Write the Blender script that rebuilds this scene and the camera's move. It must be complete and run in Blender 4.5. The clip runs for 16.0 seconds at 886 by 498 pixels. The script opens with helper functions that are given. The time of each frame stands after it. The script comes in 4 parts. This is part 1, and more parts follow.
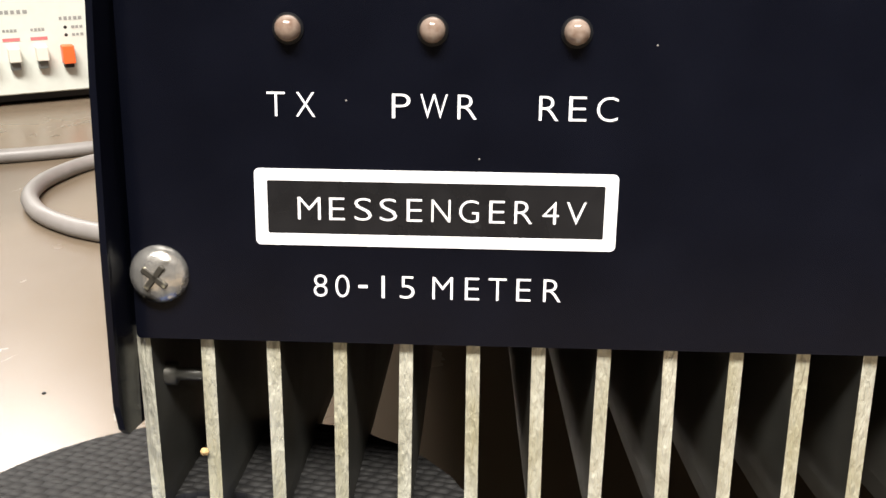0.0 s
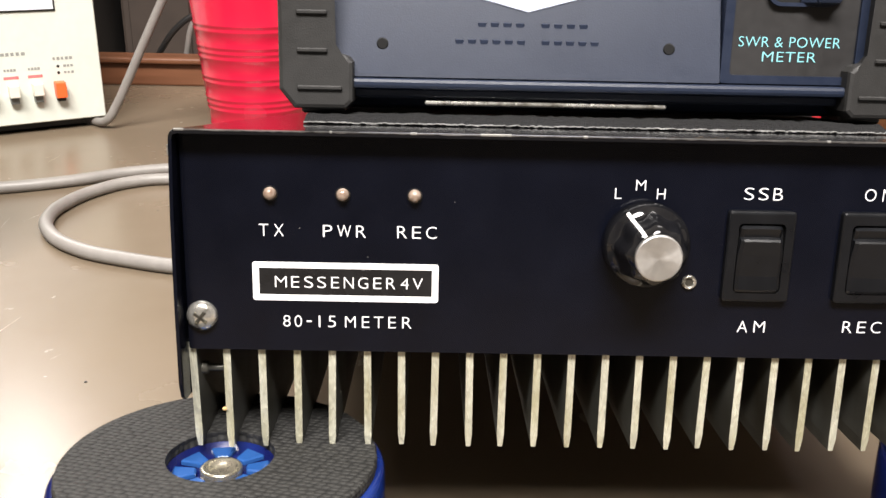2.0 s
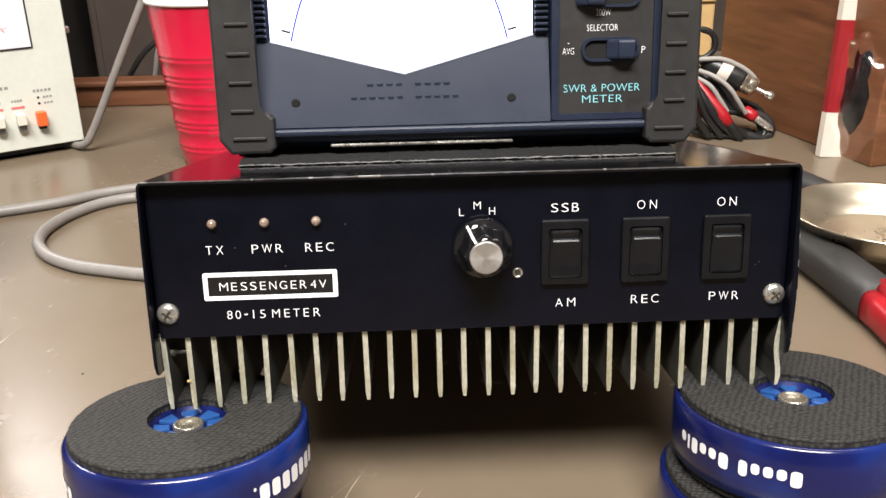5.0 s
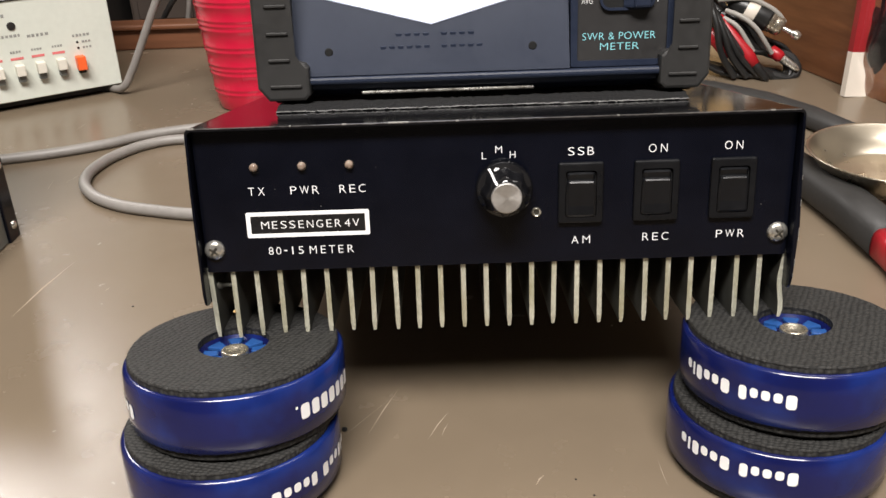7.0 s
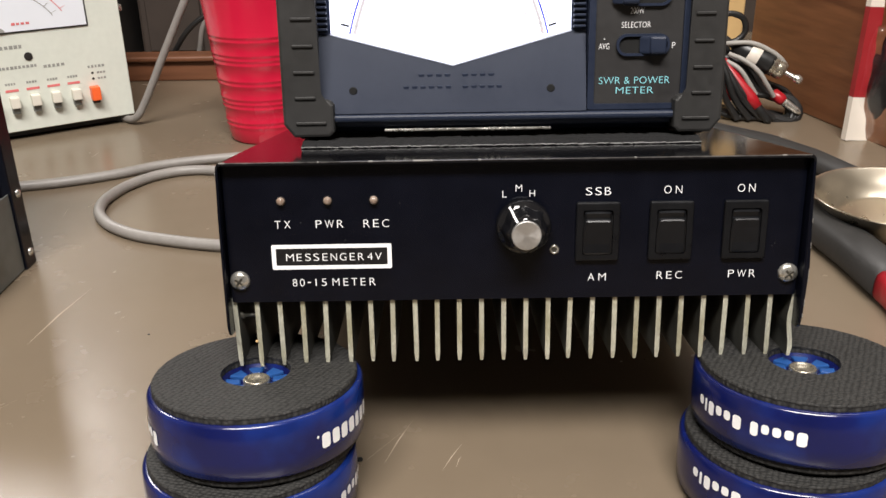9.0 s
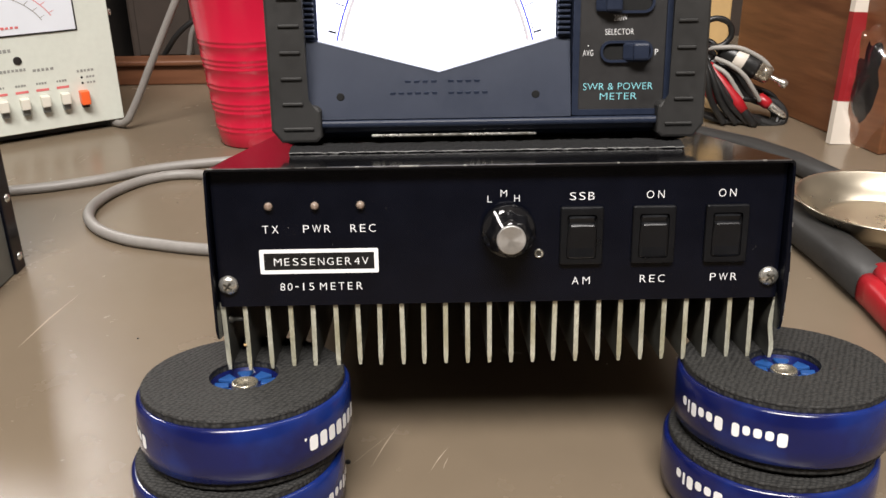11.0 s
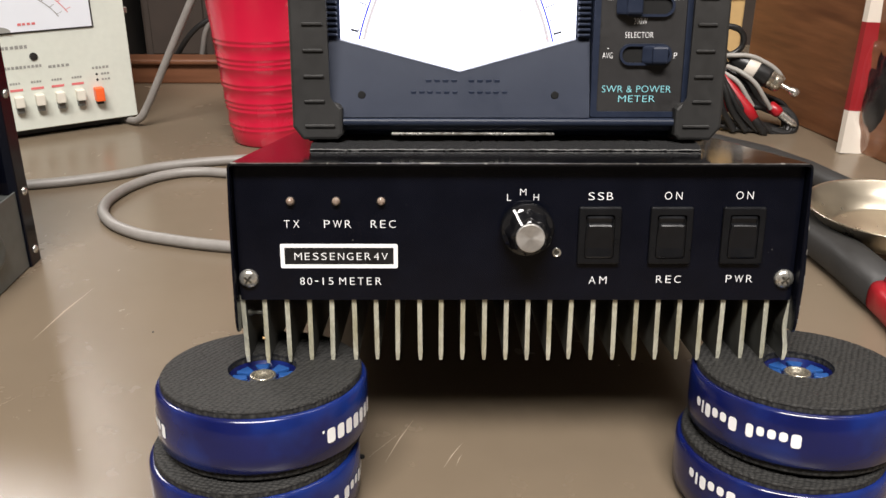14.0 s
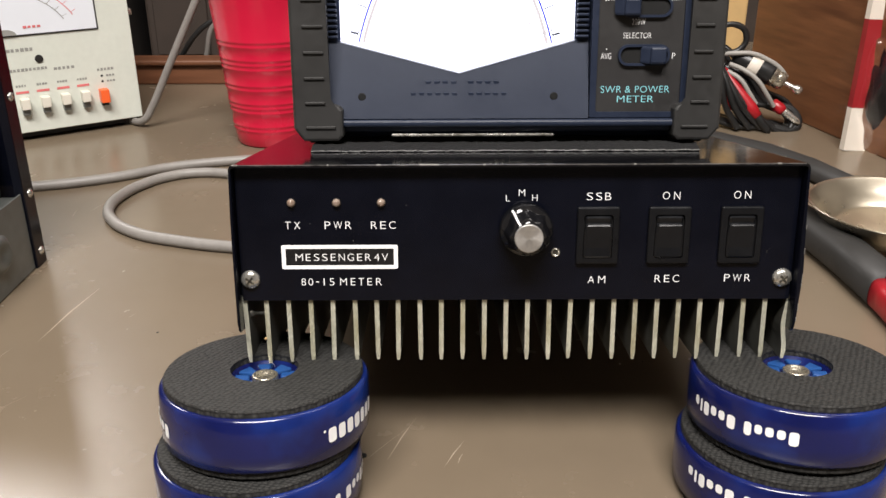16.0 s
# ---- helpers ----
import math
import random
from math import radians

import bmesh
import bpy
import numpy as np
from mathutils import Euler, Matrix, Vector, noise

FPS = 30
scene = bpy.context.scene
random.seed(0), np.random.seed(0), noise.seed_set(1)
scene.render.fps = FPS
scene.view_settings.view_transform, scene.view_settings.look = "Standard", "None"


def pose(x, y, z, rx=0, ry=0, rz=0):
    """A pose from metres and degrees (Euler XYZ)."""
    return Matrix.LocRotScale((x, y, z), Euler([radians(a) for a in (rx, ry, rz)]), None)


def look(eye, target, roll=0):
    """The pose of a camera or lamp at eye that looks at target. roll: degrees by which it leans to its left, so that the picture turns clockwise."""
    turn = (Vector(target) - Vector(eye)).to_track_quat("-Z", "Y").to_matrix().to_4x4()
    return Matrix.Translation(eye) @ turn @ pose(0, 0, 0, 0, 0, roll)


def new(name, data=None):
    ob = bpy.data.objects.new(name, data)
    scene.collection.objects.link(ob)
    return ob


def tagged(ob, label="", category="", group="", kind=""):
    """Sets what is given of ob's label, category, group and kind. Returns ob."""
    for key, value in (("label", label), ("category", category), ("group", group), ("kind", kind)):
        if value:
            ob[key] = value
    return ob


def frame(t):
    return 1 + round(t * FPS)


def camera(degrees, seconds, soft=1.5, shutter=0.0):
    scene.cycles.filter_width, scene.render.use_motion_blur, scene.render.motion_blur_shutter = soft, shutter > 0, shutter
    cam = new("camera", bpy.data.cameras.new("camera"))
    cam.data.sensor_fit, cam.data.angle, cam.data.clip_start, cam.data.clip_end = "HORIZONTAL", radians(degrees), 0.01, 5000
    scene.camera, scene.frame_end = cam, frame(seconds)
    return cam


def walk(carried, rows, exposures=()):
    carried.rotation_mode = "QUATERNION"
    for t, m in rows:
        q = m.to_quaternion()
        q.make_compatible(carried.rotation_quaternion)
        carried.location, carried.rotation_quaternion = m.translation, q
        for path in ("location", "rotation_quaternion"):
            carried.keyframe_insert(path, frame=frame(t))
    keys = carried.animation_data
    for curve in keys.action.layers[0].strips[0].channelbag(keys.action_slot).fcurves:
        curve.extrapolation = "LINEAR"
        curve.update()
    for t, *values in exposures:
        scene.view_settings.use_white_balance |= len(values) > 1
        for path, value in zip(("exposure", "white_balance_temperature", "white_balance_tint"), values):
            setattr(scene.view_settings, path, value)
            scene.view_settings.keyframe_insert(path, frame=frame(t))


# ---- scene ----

# The amplifier stands with its front on stacked risers, so its own frame leans back by LEAN degrees.
# The camera's rows are given in that frame: x along the front panel, y into the case, z up the panel.
LEAN, FRONT = 7.0, 0.0505
AMP = pose(0, 0, FRONT, -LEAN, 0, 0)
cam = camera(53.0, 16.0)
PATH = [
    (0, (-0.06081, -0.10307, 0.06129), (-0.07626, 0.38246, -0.05710), 0.815),
    (0.5, (-0.06085, -0.11912, 0.06932), (-0.07514, 0.36639, -0.04931), 1.000),
    (1, (-0.05202, -0.14032, 0.07434), (-0.06334, 0.34540, -0.04376), 1.134),
    (1.5, (-0.05044, -0.16028, 0.08174), (-0.05499, 0.32488, -0.03909), 1.135),
    (2, (-0.04521, -0.19716, 0.09937), (-0.03927, 0.28739, -0.02384), 1.207),
    (2.5, (-0.04077, -0.22056, 0.10065), (-0.03077, 0.26331, -0.02492), 0.774),
    (3, (-0.03526, -0.23920, 0.10560), (-0.02214, 0.24431, -0.02106), 0.860),
    (3.5, (-0.02426, -0.25873, 0.11147), (-0.00368, 0.22481, -0.01408), 1.664),
    (3.7, (-0.02161, -0.26086, 0.11089), (-0.00030, 0.22264, -0.01473), 2.249),
    (5.8, (-0.01440, -0.28588, 0.13313), (-0.01060, 0.19454, -0.00538), -3.920),
    (6, (-0.01106, -0.28949, 0.13339), (-0.01278, 0.18943, -0.01024), -3.694),
    (6.5, (-0.01580, -0.29755, 0.13163), (-0.02267, 0.17658, -0.02696), -2.220),
    (7, (-0.01669, -0.29556, 0.13083), (-0.01961, 0.17762, -0.03071), -1.998),
    (7.5, (-0.01941, -0.29925, 0.13293), (-0.01923, 0.17564, -0.02351), -1.669),
    (8, (-0.02136, -0.30018, 0.13518), (-0.02055, 0.17681, -0.01475), -1.341),
    (8.5, (-0.02080, -0.30343, 0.13692), (-0.02129, 0.17506, -0.00818), -1.187),
    (9, (-0.02524, -0.30349, 0.13425), (-0.02540, 0.17538, -0.00957), -0.875),
    (11.5, (-0.02324, -0.30753, 0.13631), (-0.01762, 0.17179, -0.00589), -0.804),
    (12, (-0.02398, -0.30673, 0.13651), (-0.01789, 0.17266, -0.00544), -0.675),
    (12.5, (-0.02736, -0.30842, 0.13588), (-0.02200, 0.17105, -0.00583), -0.468),
    (13, (-0.02618, -0.30990, 0.13670), (-0.02188, 0.16955, -0.00509), -0.401),
    (13.5, (-0.02790, -0.30902, 0.13504), (-0.02341, 0.17104, -0.00470), -0.218),
    (14, (-0.02924, -0.31106, 0.13404), (-0.02607, 0.16905, -0.00554), 0.145),
    (14.5, (-0.02776, -0.31101, 0.13417), (-0.02673, 0.16867, -0.00691), 0.147),
    (15, (-0.02603, -0.31254, 0.13531), (-0.02560, 0.16713, -0.00581), -0.168),
    (15.5, (-0.02574, -0.31320, 0.13552), (-0.02585, 0.16670, -0.00483), -0.294),
    (16, (-0.02666, -0.31336, 0.13566), (-0.02729, 0.16645, -0.00499), -0.244),
]
walk(cam, [(t, AMP @ look(eye, target, roll)) for t, eye, target, roll in PATH],
     exposures=[(0.0, 0.80), (1.5, 0.88), (2.5, 0.88), (3.7, 0.90), (5.8, 0.38), (9.0, 0.20), (16.0, 0.20)])

# ---- world and lights ----
world = bpy.data.worlds.new("room_air")
scene.world = world
world.use_nodes = True
world.node_tree.nodes["Background"].inputs[0].default_value = (1.0, 0.95, 0.90, 1)
world.node_tree.nodes["Background"].inputs[1].default_value = 0.08


def area_lamp(name, eye, target, size_x, size_y, power, colour):
    data = bpy.data.lights.new(name, "AREA")
    data.shape, data.size, data.size_y, data.energy, data.color = "RECTANGLE", size_x, size_y, power, colour
    ob = new(name, data)
    ob.matrix_world = look(eye, target)
    return ob


LAMP = (1.0, 0.95, 0.91)
area_lamp("wall_tube_light", (-1.56, 1.92, 1.62), (-0.25, 0.0, 0), 0.90, 0.40, 27, LAMP)
area_lamp("hanging_tube_light", (-0.12, -0.95, 1.82), (0.0, 0.05, 0), 1.3, 0.40, 80, LAMP)
# unseen fill added at the back right to brighten the dish and soften shadows
area_lamp("right_fill_light", (0.75, 0.55, 2.16), (0.75, 0.55, 0), 1.2, 0.30, 9, LAMP)

# ---- materials ----


def material(name, colour, rough=0.5, metal=0.0, scale=60.0, vary=0.12, bump=0.0, bump_scale=400.0, spots=None, spot_scale=25.0,
             spot_low=0.6, spot_high=0.75, emit=None, power=0.0, clear=0.0, stretch=(1, 1, 1), coat=0.0, rough_vary=0.08, spec=0.5):
    m = bpy.data.materials.new(name)
    m.use_nodes = True
    n, l = m.node_tree.nodes, m.node_tree.links
    b = n["Principled BSDF"]
    at = n.new("ShaderNodeTexCoord")
    mp = n.new("ShaderNodeMapping")
    mp.inputs["Scale"].default_value = stretch
    l.new(at.outputs["Object"], mp.inputs["Vector"])

    def noise_node(sc, detail=4):
        t = n.new("ShaderNodeTexNoise")
        t.inputs["Scale"].default_value, t.inputs["Detail"].default_value = sc, detail
        l.new(mp.outputs["Vector"], t.inputs["Vector"])
        return t

    def ramp(src, lo, hi, a, c):
        r = n.new("ShaderNodeMapRange")
        r.inputs["From Min"].default_value, r.inputs["From Max"].default_value = lo, hi
        r.inputs["To Min"].default_value, r.inputs["To Max"].default_value = a, c
        l.new(src, r.inputs["Value"])
        return r.outputs["Result"]

    fine, broad = noise_node(scale), noise_node(scale * 0.13, 3)
    add = n.new("ShaderNodeMath")
    add.operation = "ADD"
    l.new(fine.outputs["Fac"], add.inputs[0])
    l.new(broad.outputs["Fac"], add.inputs[1])
    shade = ramp(add.outputs[0], 0.6, 1.4, 1 - vary, 1 + vary)
    mix = n.new("ShaderNodeVectorMath")
    mix.operation = "SCALE"
    mix.inputs[0].default_value = colour
    l.new(shade, mix.inputs["Scale"])
    out = mix.outputs[0]
    if spots:
        sp = noise_node(spot_scale, 6)
        fac = ramp(sp.outputs["Fac"], spot_low, spot_high, 0, 1)
        mx = n.new("ShaderNodeMix")
        mx.data_type = "RGBA"
        l.new(fac, mx.inputs["Factor"])
        l.new(out, mx.inputs[6])
        mx.inputs[7].default_value = (*spots, 1)
        out = mx.outputs[2]
    l.new(out, b.inputs["Base Color"])
    l.new(ramp(add.outputs[0], 0.6, 1.4, max(rough - rough_vary, 0.02), min(rough + rough_vary, 1)), b.inputs["Roughness"])
    b.inputs["Metallic"].default_value = metal
    b.inputs["Coat Weight"].default_value = coat
    b.inputs["Specular IOR Level"].default_value = spec
    if bump:
        bn = noise_node(bump_scale, 3)
        bp = n.new("ShaderNodeBump")
        bp.inputs["Strength"].default_value, bp.inputs["Distance"].default_value = bump, 0.001
        l.new(bn.outputs["Fac"], bp.inputs["Height"])
        l.new(bp.outputs["Normal"], b.inputs["Normal"])
    if emit:
        b.inputs["Emission Color"].default_value = (*emit, 1)
        b.inputs["Emission Strength"].default_value = power
    if clear:
        b.inputs["Transmission Weight"].default_value = clear
    return m


def knit_material(name, colour, cell):
    """Rubber sheet with a fine raised lattice of small lozenges."""
    m = material(name, colour, 0.75, scale=150, vary=0.18)
    n, l = m.node_tree.nodes, m.node_tree.links
    b = n["Principled BSDF"]
    base = b.inputs["Base Color"].links[0].from_socket
    at = n.new("ShaderNodeTexCoord")
    mp = n.new("ShaderNodeMapping")
    mp.inputs["Scale"].default_value = (1 / cell, 1 / (cell * 0.7), 1 / cell)
    mp.inputs["Rotation"].default_value = (0, 0, 0.35)
    vo = n.new("ShaderNodeTexVoronoi")
    vo.inputs["Scale"].default_value = 1.0
    vo.inputs["Randomness"].default_value = 0.4
    # colour falls off into the grooves, standing in for their shade
    rg = n.new("ShaderNodeMapRange")
    rg.inputs["From Min"].default_value, rg.inputs["From Max"].default_value = 0.25, 0.62
    rg.inputs["To Min"].default_value, rg.inputs["To Max"].default_value = 1.35, 0.35
    sc = n.new("ShaderNodeVectorMath")
    sc.operation = "SCALE"
    bp = n.new("ShaderNodeBump")
    bp.inputs["Strength"].default_value, bp.inputs["Distance"].default_value = 0.9, 0.0008
    bp.invert = True
    l.new(at.outputs["Object"], mp.inputs["Vector"])
    l.new(mp.outputs["Vector"], vo.inputs["Vector"])
    l.new(vo.outputs["Distance"], rg.inputs["Value"])
    l.new(base, sc.inputs[0])
    l.new(rg.outputs["Result"], sc.inputs["Scale"])
    l.new(sc.outputs[0], b.inputs["Base Color"])
    l.new(vo.outputs["Distance"], bp.inputs["Height"])
    l.new(bp.outputs["Normal"], b.inputs["Normal"])
    return m


M_BENCH = material("brown_laminate", (0.158, 0.123, 0.086), 0.26, scale=60, vary=0.05,
                   spots=(0.180, 0.140, 0.098), spot_scale=6, spot_low=0.35, spot_high=0.8, rough_vary=0.03)
M_SCRATCH = material("scratch_in_laminate", (0.42, 0.34, 0.26), 0.6)
M_PANEL = material("black_gloss_paint", (0.0025, 0.0031, 0.0066), 0.24, scale=90, vary=0.3, rough_vary=0.06, spec=0.26)
M_TOPSHEET = material("black_gloss_lid_paint", (0.006, 0.006, 0.007), 0.10, scale=90, vary=0.3, rough_vary=0.03)
M_BARE = material("bare_chipped_edge", (0.34, 0.33, 0.31), 0.45, 0.7)
M_PRINT = material("white_silkscreen", (0.88, 0.88, 0.88), 0.6, scale=500, vary=0.06)
M_TAPE = material("black_label_tape", (0.010, 0.010, 0.011), 0.30, scale=300, vary=0.3, spots=(0.035, 0.035, 0.035), spot_scale=160, spot_low=0.64, spot_high=0.8)
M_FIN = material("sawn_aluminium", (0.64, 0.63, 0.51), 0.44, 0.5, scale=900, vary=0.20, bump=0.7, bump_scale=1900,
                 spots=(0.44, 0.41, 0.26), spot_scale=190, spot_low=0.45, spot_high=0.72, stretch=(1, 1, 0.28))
# fin sides coloured darker than the sawn ends for the shade between fins
M_FINSIDE = material("dull_gap_shaded_aluminium", (0.13, 0.13, 0.115), 0.42, 0.6, scale=160, vary=0.35, spots=(0.055, 0.048, 0.034),
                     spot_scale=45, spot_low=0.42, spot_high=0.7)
M_BOLT = material("brassy_nickel", (0.46, 0.42, 0.34), 0.28, 0.85, scale=600, vary=0.2)
M_STEEL = material("nickel_screw", (0.74, 0.72, 0.66), 0.25, 0.85, scale=600, vary=0.18, spots=(0.16, 0.145, 0.11), spot_scale=420,
                   spot_low=0.52, spot_high=0.7, bump=0.15, bump_scale=700)
M_SLOT = material("dark_recess", (0.05, 0.045, 0.035), 0.6, 0.5, spots=(0.35, 0.32, 0.22), spot_scale=700)
M_LED = material("clear_lamp_lens", (0.28, 0.215, 0.17), 0.08, 0.0, scale=900, vary=0.25, coat=0.8, spots=(0.16, 0.10, 0.07), spot_scale=700, spot_low=0.5, spot_high=0.75)
M_KNOB = material("black_gloss_plastic", (0.007, 0.007, 0.008), 0.11, scale=200, vary=0.2)
M_CAP = material("spun_aluminium_cap", (0.72, 0.71, 0.69), 0.36, 0.9, scale=800, vary=0.08)
M_CAP.node_tree.nodes["Principled BSDF"].inputs["Anisotropic"].default_value = 0.5
turned = M_CAP.node_tree.nodes.new("ShaderNodeTangent")
turned.direction_type, turned.axis = "RADIAL", "Y"
M_CAP.node_tree.links.new(turned.outputs["Tangent"], M_CAP.node_tree.nodes["Principled BSDF"].inputs["Tangent"])
M_SWITCH = material("black_satin_plastic", (0.0052, 0.0056, 0.0068), 0.33, scale=300, vary=0.2, spec=0.33)
M_BLUE = material("translucent_blue_plastic", (0.005, 0.008, 0.064), 0.17, scale=50, vary=0.35, coat=0.15, spots=(0.008, 0.030, 0.18), spot_scale=34, spot_low=0.45, spot_high=0.75, rough_vary=0.05)
M_BLUELITE = material("light_blue_plastic_web", (0.018, 0.075, 0.25), 0.25, scale=90, vary=0.25)
M_PAD = knit_material("black_textured_rubber", (0.020, 0.0195, 0.018), 0.0021)
M_RUBBER = material("black_rubber", (0.022, 0.021, 0.020), 0.62, scale=250, vary=0.2, bump=0.1)
M_FELT = material("black_felt", (0.0035, 0.0035, 0.004), 0.95, scale=600, vary=0.5, bump=1.0, bump_scale=1800)
M_FELTEDGE = material("frayed_grey_felt_edge", (0.17, 0.17, 0.165), 0.9, scale=900, vary=0.5, bump=1.0, bump_scale=1500)
M_METER = material("slate_blue_plastic", (0.0125, 0.0185, 0.037), 0.45, scale=400, vary=0.1, bump=0.06, bump_scale=2500, spec=0.38)
M_BOOT = material("dark_grey_bumper_rubber", (0.0185, 0.0178, 0.017), 0.55, scale=300, vary=0.15, bump=0.12, bump_scale=2500)
M_CTRL = material("charcoal_control_plate", (0.022, 0.021, 0.021), 0.5, scale=400, vary=0.12)
M_DIAL = material("backlit_dial", (0.8, 0.82, 0.9), 0.6, emit=(0.76, 0.80, 1.0), power=1.7, vary=0.01)
M_DIALBLUE = material("blue_scale_ink", (0.02, 0.02, 0.30), 0.6, emit=(0.05, 0.06, 0.7), power=0.5)
M_DIALINK = material("black_scale_ink", (0.02, 0.02, 0.02), 0.6)
M_DIALGREY = material("pale_grey_scale_ink", (0.4, 0.38, 0.4), 0.6, emit=(0.8, 0.78, 0.85), power=0.25)
M_DIALPINK = material("faint_red_scale_ink", (0.5, 0.3, 0.3), 0.6, emit=(0.9, 0.55, 0.6), power=0.4)
M_CYAN = material("pale_cyan_print", (0.25, 0.62, 0.68), 0.6)
M_CREAM = material("cream_painted_steel", (0.62, 0.645, 0.575), 0.42, scale=200, vary=0.05, bump=0.05, bump_scale=1200)
M_CREAMBTN = material("ivory_button", (0.70, 0.67, 0.58), 0.4, vary=0.05)
M_ORANGE = material("orange_button", (0.85, 0.13, 0.03), 0.4, vary=0.06)
M_PAPER = material("white_dial_card", (0.72, 0.75, 0.80), 0.35, vary=0.02)
M_PINK = material("red_scale_print", (0.65, 0.16, 0.16), 0.6)
M_GREYINK = material("grey_print", (0.27, 0.27, 0.25), 0.6)
M_CUP = material("red_polystyrene", (0.52, 0.011, 0.040), 0.25, scale=50, vary=0.08, coat=0.3)
M_CUPIN = material("white_polystyrene", (0.8, 0.78, 0.76), 0.3, vary=0.03)
M_CABLE = material("grey_cable_jacket", (0.22, 0.205, 0.19), 0.45, scale=200, vary=0.12)
M_BLACKCABLE = material("black_cable_jacket", (0.012, 0.012, 0.012), 0.4, scale=200, vary=0.2)
M_WHITECABLE = material("pale_cable_jacket", (0.30, 0.285, 0.26), 0.5, vary=0.1)
M_RED = material("red_vinyl_grip", (0.36, 0.009, 0.016), 0.38, scale=120, vary=0.1)
M_WOOD = material("varnished_plywood", (0.165, 0.066, 0.027), 0.45, scale=55, vary=0.35, bump=0.15, bump_scale=160,
                  spots=(0.095, 0.034, 0.014), spot_scale=26, spot_low=0.48, spot_high=0.72, stretch=(0.35, 1, 3.2))
M_DARKWOOD = material("dark_stained_wood", (0.16, 0.062, 0.028), 0.5, scale=40, vary=0.35, bump=0.1, bump_scale=100, stretch=(0.3, 4, 4))
M_CARD = material("tan_cardboard", (0.56, 0.37, 0.16), 0.8, scale=90, vary=0.1)
M_WHITEPAINT = material("aged_white_paint", (0.68, 0.62, 0.54), 0.5, scale=60, vary=0.06)
M_REDPAINT = material("dark_red_paint", (0.27, 0.014, 0.018), 0.45, scale=60, vary=0.1)
M_GREYSTEEL = material("galvanised_sheet", (0.20, 0.21, 0.20), 0.5, 0.6, scale=120, vary=0.2, spots=(0.28, 0.30, 0.29), spot_scale=40)
M_DISH = material("stainless_dish", (0.82, 0.74, 0.60), 0.30, 1.0, scale=60, vary=0.06, rough_vary=0.05, bump=0.05, bump_scale=60)
M_FILM = material("clear_plastic_film", (0.9, 0.9, 0.9), 0.12, clear=1.0, vary=0.01, bump=0.4, bump_scale=60)
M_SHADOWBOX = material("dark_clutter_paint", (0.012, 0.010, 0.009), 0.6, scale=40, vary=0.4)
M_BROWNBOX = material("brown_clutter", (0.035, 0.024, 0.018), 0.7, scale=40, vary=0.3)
M_VOID = material("black_opening", (0.004, 0.004, 0.004), 0.9, vary=0.05)
M_WALL = material("dim_painted_wall", (0.30, 0.27, 0.24), 0.8, scale=12, vary=0.08)
M_CEIL = material("off_white_ceiling", (0.7, 0.66, 0.6), 0.9, scale=12, vary=0.05)
M_FLOOR = material("grey_concrete_floor", (0.22, 0.21, 0.19), 0.7, scale=20, vary=0.15)

# ---- building helpers ----


def link(name, bm, mat, parent=None, label="", smooth=False, local=None):
    me = bpy.data.meshes.new(name)
    bmesh.ops.recalc_face_normals(bm, faces=bm.faces)
    bm.to_mesh(me)
    bm.free()
    if smooth:
        for p in me.polygons:
            p.use_smooth = True
    me.materials.append(mat)
    ob = new(name, me)
    if parent:
        ob.parent = parent
    if local is not None:
        ob.matrix_basis = local
    if label:
        tagged(ob, label)
    return ob


def part(name, bm, mat, parent, label="", smooth=False, local=None):
    return link(name, bm, mat, parent, label, smooth, local)


def thing(name, matrix, label, category, group="", kind=""):
    ob = new(name)
    ob.empty_display_size = 0.01
    ob.matrix_world = matrix
    return tagged(ob, label, category, group, kind)


def box(lo, hi, bevel=0.0, seg=2):
    bm = bmesh.new()
    bmesh.ops.create_cube(bm, size=1)
    c = [(a + b) / 2 for a, b in zip(lo, hi)]
    s = [b - a for a, b in zip(lo, hi)]
    for v in bm.verts:
        v.co = Vector([v.co[i] * s[i] + c[i] for i in range(3)])
    if bevel:
        bmesh.ops.bevel(bm, geom=list(bm.edges), offset=bevel, segments=seg, affect="EDGES", profile=0.5)
    return bm


def lathe(profile, steps=48, axis="z", centre=(0, 0, 0), wobble=None):
    """A turned shape from (radius, height) pairs; open ends on the axis close with a point."""
    bm = bmesh.new()
    rings = []
    for r, h in profile:
        ring = []
        for i in range(1 if r < 1e-7 else steps):
            a = 2 * math.pi * i / steps
            rr = r * (wobble(a, r, h) if wobble else 1)
            p = (rr * math.cos(a), rr * math.sin(a), h)
            if axis == "y":
                p = (p[0], -p[2], p[1])
            ring.append(bm.verts.new(Vector(p) + Vector(centre)))
        rings.append(ring)
    for a, b in zip(rings, rings[1:]):
        for i in range(steps):
            j = (i + 1) % steps
            q = [a[i % len(a)], a[j % len(a)], b[j % len(b)], b[i % len(b)]]
            q = list(dict.fromkeys(q))
            if len(q) > 2:
                bm.faces.new(q)
    return bm


def slab(outline, y0, y1):
    """An upright plate: an outline in x and z, drawn from depth y0 to y1."""
    bm = bmesh.new()
    a = [bm.verts.new((x, y0, z)) for x, z in outline]
    b = [bm.verts.new((x, y1, z)) for x, z in outline]
    bm.faces.new(a)
    bm.faces.new(list(reversed(b)))
    for i in range(len(a)):
        j = (i + 1) % len(a)
        bm.faces.new((a[i], b[i], b[j], a[j]))
    return bm


